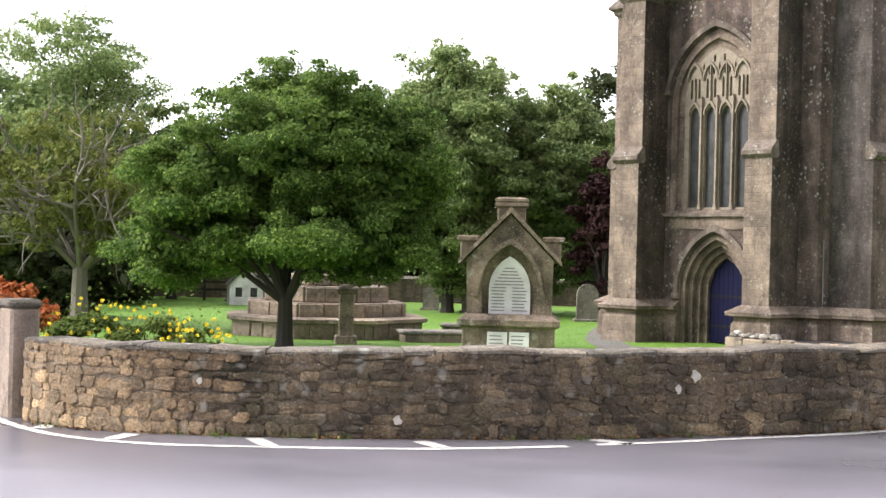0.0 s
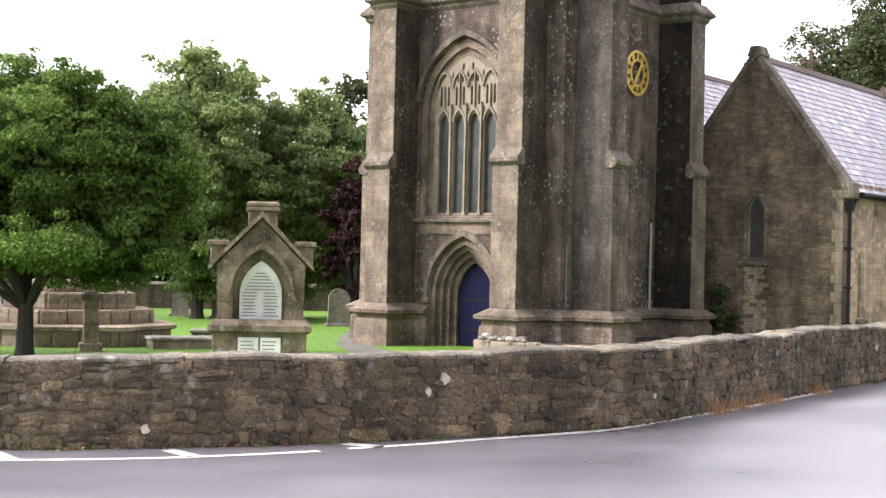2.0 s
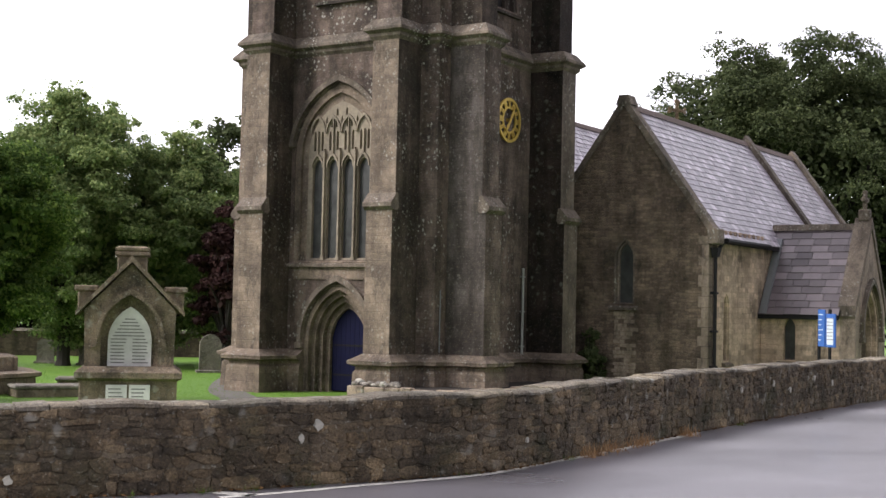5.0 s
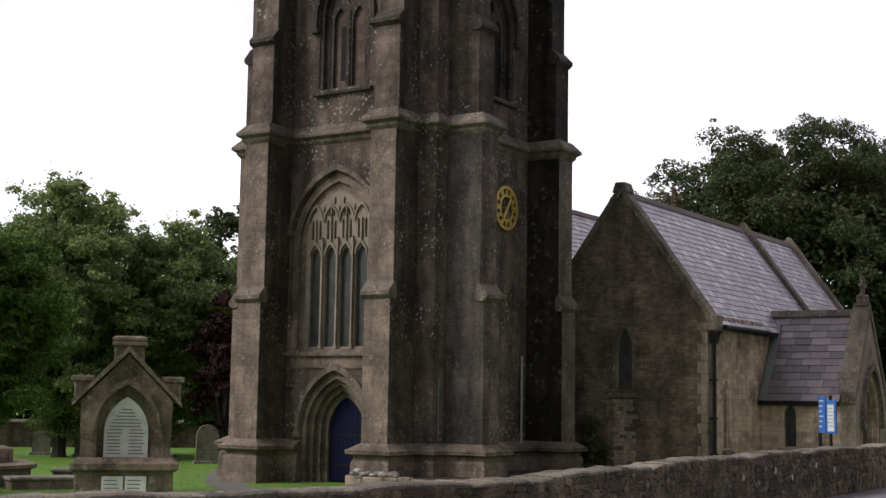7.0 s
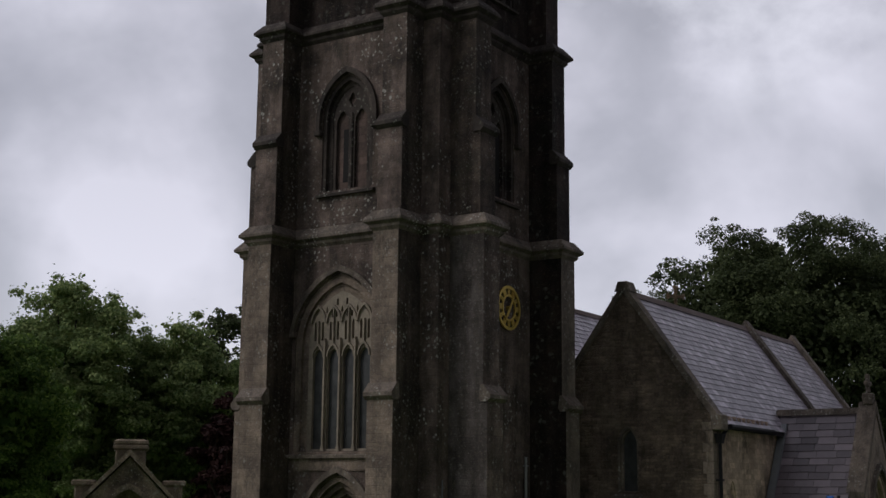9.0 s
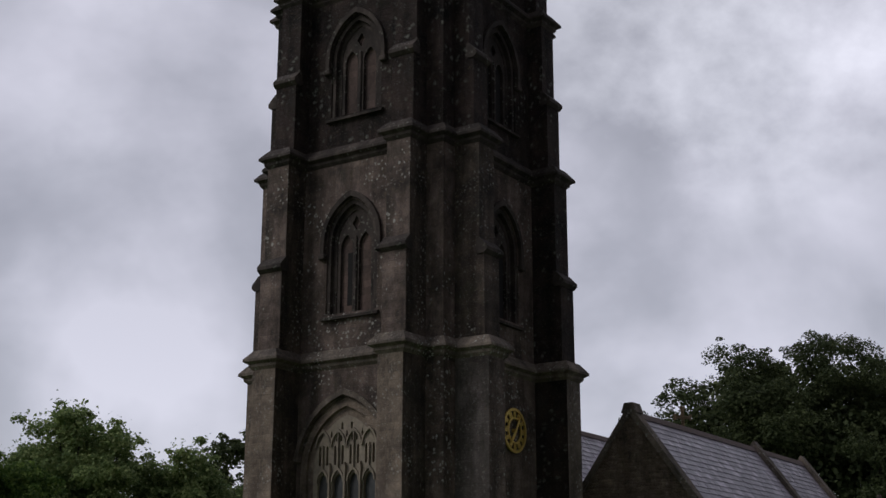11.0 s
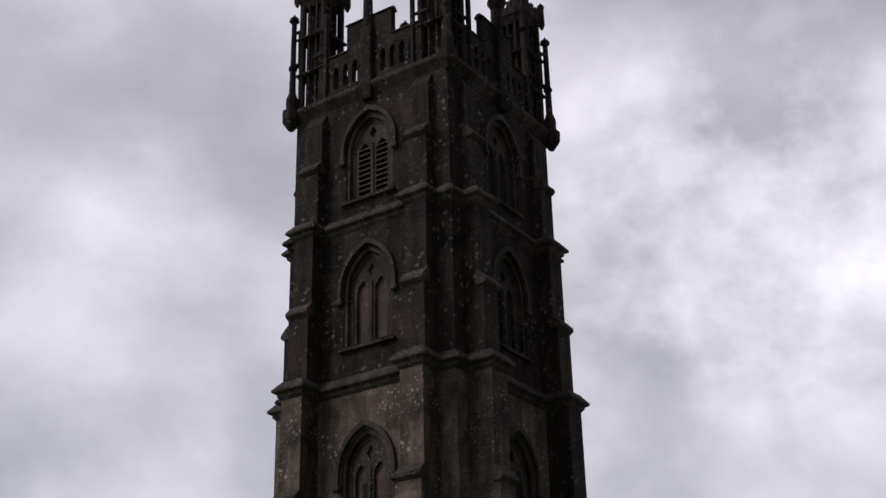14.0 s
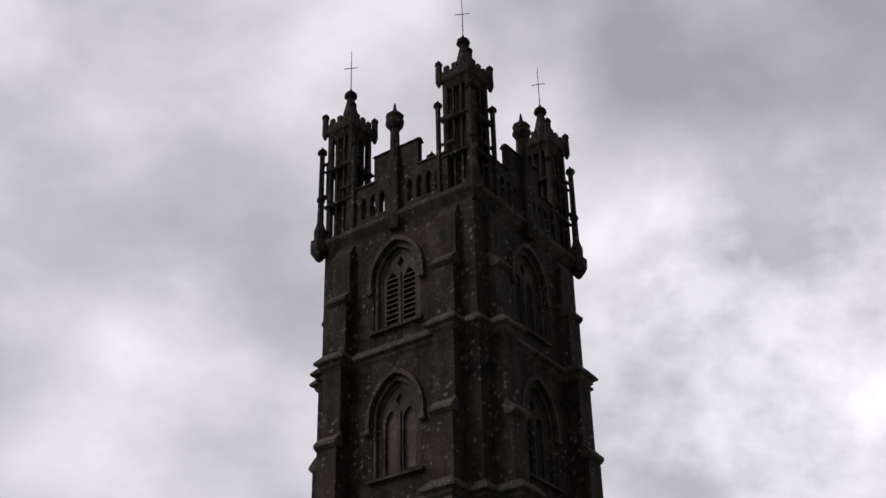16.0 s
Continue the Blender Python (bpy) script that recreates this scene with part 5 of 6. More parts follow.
cut, back = opening_parts(porch, SOUTH @ pose(PMID, 0, 0), -PN + 0.2, 0.75, -0.95, 1.2, 2.5, orders=2, step=0.15, deep=0.15, sill=False, hood_drop=0.1, mat=M_BUFF)
c2 = bmesh.new()
slab(c2, arch(0.75, -1.2, 1.2, 2.5), PN - 0.6, PN + 0.6, pose(PMID, 0, 0))
part("gable_wall", with_material(carve(b, [cut, c2]), "gable_wall", M_RENDER), M_RENDER, porch)
b = bmesh.new()
loft(b, [[(PE0 - 0.28, n, PEAVE - 0.16), (PMID, n, PRIDGE - 0.02), (PE1 + 0.28, n, PEAVE - 0.16), (PE1 + 0.28, n, PEAVE - 0.28), (PMID, n, PRIDGE - 0.16), (PE0 - 0.28, n, PEAVE - 0.28)] for n in (PN + 0.25, AS + 0.3)])
part("roof_deck", b, M_BLACK, porch)
up_ = Vector((PMID - PE0 + 0.28, 0, PRIDGE - PEAVE + 0.14))
slates(porch, "slate_field", (PE0 - 0.28, AS + 0.3, PEAVE - 0.14), (0, -1, 0), up_, AS + 0.05 - PN, up_.length, M_PORCHROOF, w=0.62, row=0.29, seed=31, singles=200)
up_ = Vector((PMID - PE1 - 0.28, 0, PRIDGE - PEAVE + 0.14))
slates(porch, "slate_field", (PE1 + 0.28, PN + 0.25, PEAVE - 0.14), (0, 1, 0), up_, AS + 0.05 - PN, up_.length, M_PORCHROOF, w=0.62, row=0.29, seed=32)
for i in range(7):
    b = bmesh.new()
    n0 = AS + 0.2 - 0.45 * i
    loft(b, [[(PMID - 0.17, n, PRIDGE - 0.1), (PMID - 0.05, n, PRIDGE + 0.12), (PMID + 0.05, n, PRIDGE + 0.12), (PMID + 0.17, n, PRIDGE - 0.1)] for n in (n0, n0 - 0.44)])
    part("ridge_tile", b, M_TRIM, porch)
for s, pe in ((-1, PE0 - 0.12), (1, PE1 + 0.12)):
    b = bmesh.new()
    loft(b, [[(pe, n, PEAVE - 0.15), (PMID, n, PRIDGE - 0.02), (PMID, n, PRIDGE + 0.32), (pe, n, PEAVE + 0.2)] for n in (PN - 0.25, PN + 0.33)])
    part("gable_coping", b, M_TRIM, porch)
b = bmesh.new()
cbox(b, PMID - 0.14, PN - 0.18, PRIDGE + 0.2, PMID + 0.14, PN + 0.2, PRIDGE + 0.6, 0.04)
cbox(b, PMID - 0.07, PN - 0.06, PRIDGE + 0.6, PMID + 0.07, PN + 0.08, PRIDGE + 1.25, 0.03)
cbox(b, PMID - 0.28, PN - 0.06, PRIDGE + 0.85, PMID + 0.28, PN + 0.08, PRIDGE + 1.0, 0.03)
part("gable_cross", b, M_TRIM, porch)
b = bmesh.new()
loft(b, [[(PE0 - 0.32, AS - 0.05, PEAVE - 0.1), (PE0 - 0.2, AS - 0.05, PEAVE - 0.1), (PMID - 0.4, AS - 0.05, PRIDGE - 0.45), (PMID - 0.52, AS - 0.05, PRIDGE - 0.4)], [(PE0 - 0.32, AS - 0.30, PEAVE - 0.1), (PE0 - 0.2, AS - 0.30, PEAVE - 0.1), (PMID - 0.4, AS - 0.3, PRIDGE - 0.45), (PMID - 0.52, AS - 0.3, PRIDGE - 0.4)]])
part("flashing", b, M_LEAD, porch)

# ---------------------------------------------------------------- churchyard things
# memorial: gabled stone shrine with a marble tablet
mem = thing("memorial", "weathered gabled stone memorial with a white marble tablet", "memorial", pose(1.57, 30.4, GROUND, 0, 0, -4))
b = bmesh.new()
cbox(b, -1.02, -0.95, -0.05, 1.02, 0.95, 0.95, 0.03)
part("pedestal", b, M_MONUMENT, mem)
b = bmesh.new()
loft(b, [[(-r, -r + 0.06, z), (r, -r + 0.06, z), (r, r - 0.06, z), (-r, r - 0.06, z)] for r, z in ((1.02, 0.92), (1.12, 0.98), (1.12, 1.10), (0.94, 1.22))])
part("base_moulding", b, M_MONUMENT, mem)
b = bmesh.new()
slab(b, [(-0.93, 1.15), (0.93, 1.15), (0.96, 2.42), (0, 3.42), (-0.96, 2.42)], -0.78, 0.78)
c1 = bmesh.new()
slab(c1, arch(0.60, 1.14, 1.82, 2.72), -1.2, -0.62)
c2 = bmesh.new()
slab(c2, arch(0.52, 1.14, 1.82, 2.62), -1.2, -0.55)
part("body", with_material(carve(b, [c1, c2]), "body", M_MONUMENT), M_MONUMENT, mem)
for s in (-1, 1):
    b = bmesh.new()
    loft(b, [[(s * 1.14, y, 2.30), (s * 1.14, y, 2.40), (0, y, 3.60), (0, y, 3.46)] for y in (-0.9, 0.9)])
    part("raking_coping", b, M_MONUMENT, mem)
    b = bmesh.new()      # side gable ends, stepped shoulders
    cbox(b, min(s * 0.72, s * 1.13), -0.42, 2.36, max(s * 0.72, s * 1.13), 0.42, 2.84, 0.03)
    cbox(b, min(s * 0.70, s * 1.20), -0.48, 2.82, max(s * 0.70, s * 1.20), 0.48, 2.95, 0.03)
    part("shoulder", b, M_MONUMENT, mem)
b = bmesh.new()
cbox(b, -0.32, -0.42, 2.9, 0.32, 0.42, 3.62, 0.03)
loft(b, [[(-r, -r - 0.1, z), (r, -r - 0.1, z), (r, r + 0.1, z), (-r, r + 0.1, z)] for r, z in ((0.32, 3.58), (0.375, 3.62), (0.375, 3.68), (0.34, 3.70), (0.37, 3.73), (0.37, 3.78), (0.28, 3.82))])
part("cap_block", b, M_MONUMENT, mem)
b = bmesh.new()
band(b, arch(0.64, 1.82, 1.82, 2.76)[1:-1], arch(0.72, 1.82, 1.82, 2.90)[1:-1], -0.88, -0.74)
for s in (-1, 1):
    slab(b, [(s * 0.64, 1.85), (s * 0.72, 1.85), (s * 0.80, 1.62), (s * 0.70, 1.62)], -0.88, -0.74)
part("hood_mould", b, M_MONUMENT, mem)
tab = part("tablet", bmesh.new(), M_MARBLE, mem)
b = bmesh.new()
slab(b, arch(0.46, 1.16, 1.76, 2.50, 9), -0.60, -0.53)
part("marble_slab", b, M_MARBLE, tab, "white marble slab")
rng = random.Random(3)
for k in range(14):
    z = 2.22 - k * 0.072
    w = min(0.36, 0.12 + 0.05 * k)
    spans = [(-w, w * rng.uniform(0.85, 1))] if k < 6 else [(-0.40, -0.07 - rng.uniform(0, 0.06)), (0.06, 0.40 - rng.uniform(0, 0.08))]
    for x0, x1 in spans:
        b = bmesh.new()
        box(b, x0, -0.604, z, x1, -0.600, z + 0.026)
        part("line_of_lettering", b, M_LETTER, tab)
for x in (-0.24, 0.24):
    pl = part("plaque", bmesh.new(), M_MARBLE, mem)
    b = bmesh.new()
    cbox(b, x - 0.22, -0.985, 0.36, x + 0.22, -0.94, 0.84, 0.008)
    part("plaque_slab", b, M_MARBLE, pl, "white marble plaque")
    for k in range(5):
        b = bmesh.new()
        box(b, x - 0.17, -0.989, 0.74 - k * 0.08, x + 0.17 - rng.uniform(0, 0.1), -0.985, 0.765 - k * 0.08)
        part("line_of_lettering", b, M_LETTER, pl)

# stepped base of an old cross: eight-sided tiers of blocks
steps = thing("cross_steps", "eight-sided tiered stone steps of an old churchyard cross", "stone steps", pose(-3.45, 40.6, GROUND, 0, 0, 9))


def octagon(r, z):
    return [(r * math.cos(math.pi / 8 + math.pi / 4 * i), r * math.sin(math.pi / 8 + math.pi / 4 * i), z) for i in range(8)]


for r, z0, z1 in ((2.95, -0.05, 0.44), (2.45, 0.56, 1.0), (1.9, 1.0, 1.46), (1.15, 1.46, 1.78)):
    b = bmesh.new()
    loft(b, [octagon(r, z0), octagon(r, z1)])
    tier = part("tier", b, M_STEP, steps)
    rng = random.Random(int(r * 100))
    for i in range(8):
        p, q = Vector(octagon(r, 0)[i]), Vector(octagon(r, 0)[(i + 1) % 8])
        ln = (q - p).length
        x = 0.0
        turn = math.atan2((q - p).y, (q - p).x)
        while x < ln - 0.05:
            w = min(rng.uniform(0.45, 0.9), ln - x)
            b = bmesh.new()
            cbox(b, 0.008, -0.05 - rng.uniform(0, 0.03), z0 + 0.01, w - 0.008, 0.2, z1 + rng.uniform(-0.03, 0.012), 0.025)
            part("block", b, M_STEP, tier, m=Matrix.Translation(p.lerp(q, x / ln)) @ Matrix.Rotation(turn, 4, "Z"))
            x += w
b = bmesh.new()
loft(b, [octagon(r, z) for r, z in ((2.95, 0.40), (3.18, 0.46), (3.18, 0.56), (2.9, 0.60))])
part("ledge", b, M_STEP, steps)

post = thing("stone_post", "short square weathered stone post before the steps", "post", pose(-2.55, 36.6, GROUND, 0, 0, 6))
b = bmesh.new()
cbox(b, -0.2, -0.2, -0.05, 0.2, 0.2, 1.35, 0.03)
loft(b, [[(-r, -r, z), (r, -r, z), (r, r, z), (-r, r, z)] for r, z in ((0.2, 1.33), (0.26, 1.38), (0.26, 1.48), (0.1, 1.6))])
cbox(b, -0.3, -0.3, -0.05, 0.3, 0.3, 0.22, 0.03)
part("shaft", b, M_STEP, post)

for x, y, w, d, rz in ((-0.15, 38.2, 1.9, 0.9, 14), (0.9, 42.0, 1.6, 0.8, -5)):
    g = thing("ledger_tomb", "low flat stone ledger tomb in the grass", "tomb", pose(x, y, GROUND, 0, 0, rz), group="low tombs")
    b = bmesh.new()
    cbox(b, -w / 2, -d / 2, -0.05, w / 2, d / 2, 0.22, 0.03)
    part("kerb", b, M_STEP, g)
    b = bmesh.new()
    cbox(b, -w / 2 - 0.06, -d / 2 - 0.06, 0.22, w / 2 + 0.06, d / 2 + 0.06, 0.32, 0.03)
    part("slab", b, M_GRAVE, g)


def headstone(x, y, w, h, rz, tilt, shape):
    g = thing("headstone", "grey lichened upright headstone in the grass", "headstone", pose(x, y, GROUND, tilt, 0, rz), group="churchyard headstones")
    b = bmesh.new()
    if shape == "round":
        out = [(-w / 2, -0.1), (-w / 2, h - w / 2)] + [(-w / 2 * math.cos(math.pi * i / 10), h - w / 2 + w / 2 * math.sin(math.pi * i / 10)) for i in range(1, 10)] + [(w / 2, h - w / 2), (w / 2, -0.1)]
    elif shape == "pointed":
        out = arch(w / 2, -0.1, h * 0.65, h)
    else:
        out = [(-w / 2, -0.1), (-w / 2, h * 0.9), (-w * 0.2, h), (w * 0.2, h), (w / 2, h * 0.9), (w / 2, -0.1)]
    slab(b, out, -0.07, 0.07)
    bmesh.ops.bevel(b, geom=[e for e in b.edges if e.calc_face_angle(0) > 1.2], offset=0.012, segments=1, affect="EDGES")
    part("stone", b, M_GRAVE, g)
    b = bmesh.new()
    cbox(b, -w / 2 - 0.1, -0.17, -0.1, w / 2 + 0.1, 0.17, 0.1, 0.02)
    part("plinth", b, M_GRAVE, g)


for q in ((5.62, 51.5, 0.82, 1.45, 4, 2, "round"), (6.55, 55.0, 0.7, 1.25, -12, -4, "flat"), (6.25, 49.2, 0.5, 0.8, 20, 5, "pointed"), (7.0, 51.8, 0.75, 1.35, 25, -3, "flat"), (4.3, 55.5, 0.6, 1.0, -8, 0, "pointed"),
          (7.5, 56.0, 0.7, 1.1, 0, 2, "round"), (-7.9, 61, 0.7, 1.2, 3, 0, "round"), (-9.5, 62, 0.7, 1.0, 3, 4, "flat"), (1.2, 56.5, 0.6, 0.9, 5, 0, "round"), (-0.4, 58, 0.7, 1.0, -6, 0, "flat")):
    headstone(*q)

# path to the west door
b = bmesh.new()
pth = curve_through([(4.2, 33.5), (4.9, 37.0), (5.0, 41.0), (6.2, 48.0), (8.5, 56.0)], 0.5)
v_ = []
for i, p in enumerate(pth):
    d = (pth[min(i + 1, len(pth) - 1)] - pth[max(i - 1, 0)]).normalized()
    v_.append((b.verts.new((p.x + d.y * 0.55, p.y - d.x * 0.55, GROUND + 0.012)), b.verts.new((p.x - d.y * 0.55, p.y + d.x * 0.55, GROUND + 0.012))))
for a, c in zip(v_, v_[1:]):
    b.faces.new((a[0], c[0], c[1], a[1]))
tagged(part("path", b, M_PATH, None), "grey gravel path through the churchyard grass", "path", kind="structure")

# raised stone-edged bed round the tower's south-west foot
bed = thing("raised_bed", "low raised stone-edged bed round the foot of the tower", "flower bed", CH)
rng = random.Random(27)
for x0, y0, x1, y1 in ((-5.45, -5.5, -5.2, -1.9), (-5.45, -5.6, 3.7, -5.3)):
    run = max(x1 - x0, y1 - y0)
    u = 0.0
    while u < run - 0.05:
        w = min(rng.uniform(0.35, 0.8), run - u)
        b = bmesh.new()
        zt = -0.42 + rng.uniform(-0.04, 0.03)
        if x1 - x0 > y1 - y0:
            cbox(b, x0 + u + 0.01, y0, GROUND - 0.05, x0 + u + w - 0.01, y1, zt, 0.03)
        else:
            cbox(b, x0, y0 + u + 0.01, GROUND - 0.05, x1, y0 + u + w - 0.01, zt, 0.03)
        part("kerb_stone", b, M_STEP, bed)
        u += w
for x0, y0, x1, y1 in ((-5.2, -5.3, -3.6, -1.9), (-3.6, -5.3, 3.6, -3.6)):
    b = bmesh.new()
    box(b, x0, y0, GROUND - 0.05, x1, y1, -0.47)
    part("soil", b, M_BARK, bed)

# pale field stones left at the foot of the tower
rng = random.Random(23)
for i in range(15):
    p = CH @ Vector((-5.2 + rng.uniform(-0.15, 0.25), -2.0 - i * 0.11, GROUND))
    r = rng.uniform(0.06, 0.15)
    rk = thing("field_stone", "pale rounded loose stone at the foot of the tower", "stone", pose(p.x, p.y, -0.43 + r * 0.5, 0, 0, rng.uniform(0, 180)), group="loose pale stones")
    b = bmesh.new()
    bmesh.ops.create_icosphere(b, subdivisions=2, radius=r)
    for v in b.verts:
        v.co = Vector((v.co.x * 1.25, v.co.y, v.co.z * 0.75)) * (1 + 0.35 * noise.noise(v.co * 9 + Vector((i, 0, 0))))
    part("stone_body", b, M_GRAVE if i % 3 else M_LICHEN, rk)

# notice board
sign = thing("notice_board", "blue church notice board on two black posts", "notice board", pose(16.02, 25.75, 0, 0, 0, -75) @ Matrix.Diagonal((0.85, 1, 1, 1)))
for x in (-0.24, 0.12):
    b = bmesh.new()
    cbox(b, x - 0.03, -0.03, GROUND - 0.05, x + 0.03, 0.03, 1.93, 0.006)
    part("post", b, M_BLACK, sign)
b = bmesh.new()
cbox(b, -0.21, -0.07, 1.12, 0.02, -0.035, 1.92, 0.008)
part("board", b, M_SIGNBLUE, sign, "blue painted board")
b = bmesh.new()
cbox(b, 0.08, -0.07, 1.16, 0.30, -0.03, 1.74, 0.01)
part("notice_case", b, M_PAPER, sign, "white notice sheet in a blue frame")
b = bmesh.new()
cbox(b, 0.03, -0.06, 1.11, 0.36, -0.02, 1.83, 0.008)
part("frame", b, M_SIGNBLUE, sign)
for k in range(6):
    b = bmesh.new()
    box(b, -0.185, -0.074, 1.80 - k * 0.11, -0.04 - 0.03 * (k % 3), -0.070, 1.822 - k * 0.11)
    part("line_of_lettering", b, M_PAPER, sign)
for k in range(7):
    b = bmesh.new()
    box(b, 0.08, -0.074, 1.72 - k * 0.075, 0.31 - 0.04 * (k % 2), -0.070, 1.735 - k * 0.075)
    part("line_of_lettering", b, M_LETTER, sign)

# distant white cottage gable seen under the tree
cot = thing("garden_shed", "small white painted shed at the far side of the lawn", "shed", pose(-8.45, 58.5, GROUND, 0, 0, 12) @ Matrix.Diagonal((0.36, 0.36, 0.40, 1)))
b = bmesh.new()
slab(b, [(-2, -0.1), (2, -0.1), (2, 2.3), (0, 4.0), (-2, 2.3)], -0.2, 5)
part("wall", b, M_MARBLE, cot)
for s in (-1, 1):
    b = bmesh.new()
    loft(b, [[(s * 2.25, y, 2.08), (0, y, 4.02), (0, y, 4.16), (s * 2.25, y, 2.22)] for y in (-0.4, 5.2)])
    part("roof", b, M_PORCHROOF, cot)
for x, z in ((-0.9, 0.9), (0.9, 0.9)):
    w = part("window", bmesh.new(), M_BLACK, cot)
    b = bmesh.new()
    box(b, x - 0.4, -0.24, z, x + 0.4, -0.15, z + 1.0)
    part("pane", b, M_GLASS, w)

# timber fence beyond the lawn
fence = thing("rail_fence", "dark timber post and rail fence beyond the lawn", "fence", pose(-15.5, 62.5, GROUND, 0, 0, 3))
for i in range(6):
    b = bmesh.new()
    cbox(b, i * 1.5 - 0.06, -0.06, -0.1, i * 1.5 + 0.06, 0.06, 1.25, 0.01)
    part("post", b, M_BARK, fence)
for z in (0.45, 0.8, 1.1):
    b = bmesh.new()
    cbox(b, -0.2, -0.09, z, 7.7, -0.05, z + 0.11, 0.01)
    part("rail", b, M_BARK, fence)

# far churchyard wall
far = thing("far_boundary_wall", "low stone wall at the far side of the churchyard", "wall", pose(0, 66, GROUND))
b = bmesh.new()
box(b, -60, 0, -0.1, 40, 0.45, 1.15)
part("wall_body", b, M_AISLE, far)
b = bmesh.new()
loft(b, [[(x, -0.06, 1.15), (x, 0.51, 1.15), (x, 0.4, 1.28), (x, 0.05, 1.28)] for x in (-60, 40)])
part("wall_coping", b, M_COPING, far)

# ---------------------------------------------------------------- trees and planting
make_tree("maple_tree", "broad round-headed green maple standing on the churchyard grass", (-3.92, 34.06, GROUND), 7.5, 4.6, 1.3, 0.21, M_LEAF_MAPLE, M_BARK, 11, leaf=0.088, count=230000, lumps=250, lump=0.125, heart=0.62, flat=0.42,
          lobes=[(0.15, 0.1, 5.35, 2.95, 2.1), (2.5, 0.2, 4.5, 1.75, 1.85), (-3.0, 0.4, 2.65, 1.75, 1.25), (0.7, 0.0, 2.7, 3.2, 1.05), (-1.7, -0.3, 4.3, 2.0, 1.6), (1.2, 0.6, 5.0, 2.5, 1.8)])
make_tree("sycamore_tree", "tall pale green sycamore behind the memorial", (0.3, 56.0, GROUND), 11.7, 3.7, 2.2, 0.26, M_LEAF_SYC, M_BARK, 12, leaf=0.135, count=105000, low=0.06, lumps=170, lump=0.17, top=0.72, ragged=0.10)
make_tree("sycamore_tree", "spreading pale green sycamore behind the memorial", (4.5, 57.5, GROUND), 9.9, 4.0, 2.0, 0.22, M_LEAF_SYC, M_BARK, 22, leaf=0.135, count=92000, low=0.05, lumps=150, lump=0.16, top=0.75, ragged=0.10)
make_tree("ash_tree", "tall olive-green tree beyond the church tower", (11.6, 74, GROUND), 13.9, 6.6, 2.5, 0.3, M_LEAF_DARK, M_BARK, 13, leaf=0.24, count=48000, low=0.03, lumps=190, lump=0.13, top=0.85)
make_tree("copper_beech", "dark purple copper beech beyond the tower", (6.45, 53.2, GROUND), 7.4, 1.5, 1.2, 0.2, M_LEAF_COPPER, M_BARK, 14, leaf=0.14, count=20000, low=0.03, lumps=60, lump=0.22, top=0.8)
make_tree("lime_tree", "tall green lime tree at the edge of the churchyard", (-17.3, 60, GROUND), 13.0, 5.6, 2.5, 0.3, M_LEAF_SYC, M_BARK, 15, leaf=0.14, count=100000, low=0.08, lumps=170, lump=0.16, top=0.78, ragged=0.10)
make_tree("lime_tree", "green lime tree at the back of the churchyard", (-12.6, 63, GROUND), 9.3, 3.0, 2.0, 0.22, M_LEAF_SYC, M_BARK, 24, leaf=0.17, count=36000, low=0.05, lumps=110, lump=0.17, top=0.8, ragged=0.08)
make_tree("willow_tree", "sparse olive-yellow tree with bare grey branches", (-11.0, 41, GROUND), 6.9, 3.0, 1.9, 0.26, M_LEAF_OLIVE, M_GREYBARK, 16, leaf=0.11, count=15000, low=0.25, lumps=90, lump=0.12, ragged=0.25, bare=8)
make_tree("willow_tree", "yellow-green weeping tree beside the wall end", (-15.6, 44, GROUND), 7.2, 2.6, 1.6, 0.2, M_LEAF_OLIVE, M_GREYBARK, 17, leaf=0.13, count=18000, low=0.2, lumps=80, lump=0.17)
make_tree("oak_tree", "huge dark green oak rising behind the church roof", (42.0, 72.0, GROUND), 20.2, 13.2, 5, 0.6, M_LEAF_DARK, M_BARK, 18, leaf=0.16, count=270000, lumps=560, lump=0.07, heart=0.78, flat=0.55,
          lobes=[(0.5, 0, 10.5, 12.6, 8.0), (-4.2, -2, 13.5, 5.4, 5.2), (1.5, -1, 15.0, 6.5, 4.8), (7.0, 0, 13.6, 6.5, 5.4), (-8.0, 0, 7.5, 4.0, 5.5)])
make_tree("oak_tree", "huge dark green oak rising behind the church roof", (57.5, 73.0, GROUND), 21.0, 11.0, 5, 0.6, M_LEAF_DARK, M_BARK, 19, leaf=0.36, count=44000, low=0.12, lumps=220, lump=0.11, top=0.88, heart=0.7)
make_tree("oak_tree", "dark green oak behind the chancel", (33.5, 86.0, GROUND), 14.0, 7.0, 4, 0.5, M_LEAF_DARK, M_BARK, 20, leaf=0.34, count=24000, low=0.1, lumps=120, lump=0.14, top=0.8)
for i, (x, y, h, r) in enumerate(((-26, 66, 9, 5.0), (-34, 70, 9, 6.0), (-19, 70, 6.5, 4.5), (-12.5, 70, 6.0, 4.2), (-7, 71, 6.5, 4.2), (-1.5, 71, 7.5, 4.4), (4.0, 70, 6.5, 4.0), (-14, 57, 4.2, 2.8), (8.0, 70, 7.0, 4), (-17.5, 51, 4.6, 2.6), (-12.5, 46, 2.6, 1.6), (-21, 58, 5.5, 3.5), (41, 74, 7.5, 5.5), (49, 71, 9.0, 5.5), (57, 73, 9.5, 6.0))):
    make_tree("evergreen_shrub", "dense dark evergreen bush behind the churchyard", (x, y, GROUND), h, r, 0.6, 0.15, M_LEAF_DARK, M_BARK, 30 + i, leaf=0.3, count=9000, low=-0.02, lumps=44, lump=0.26, category="shrub")
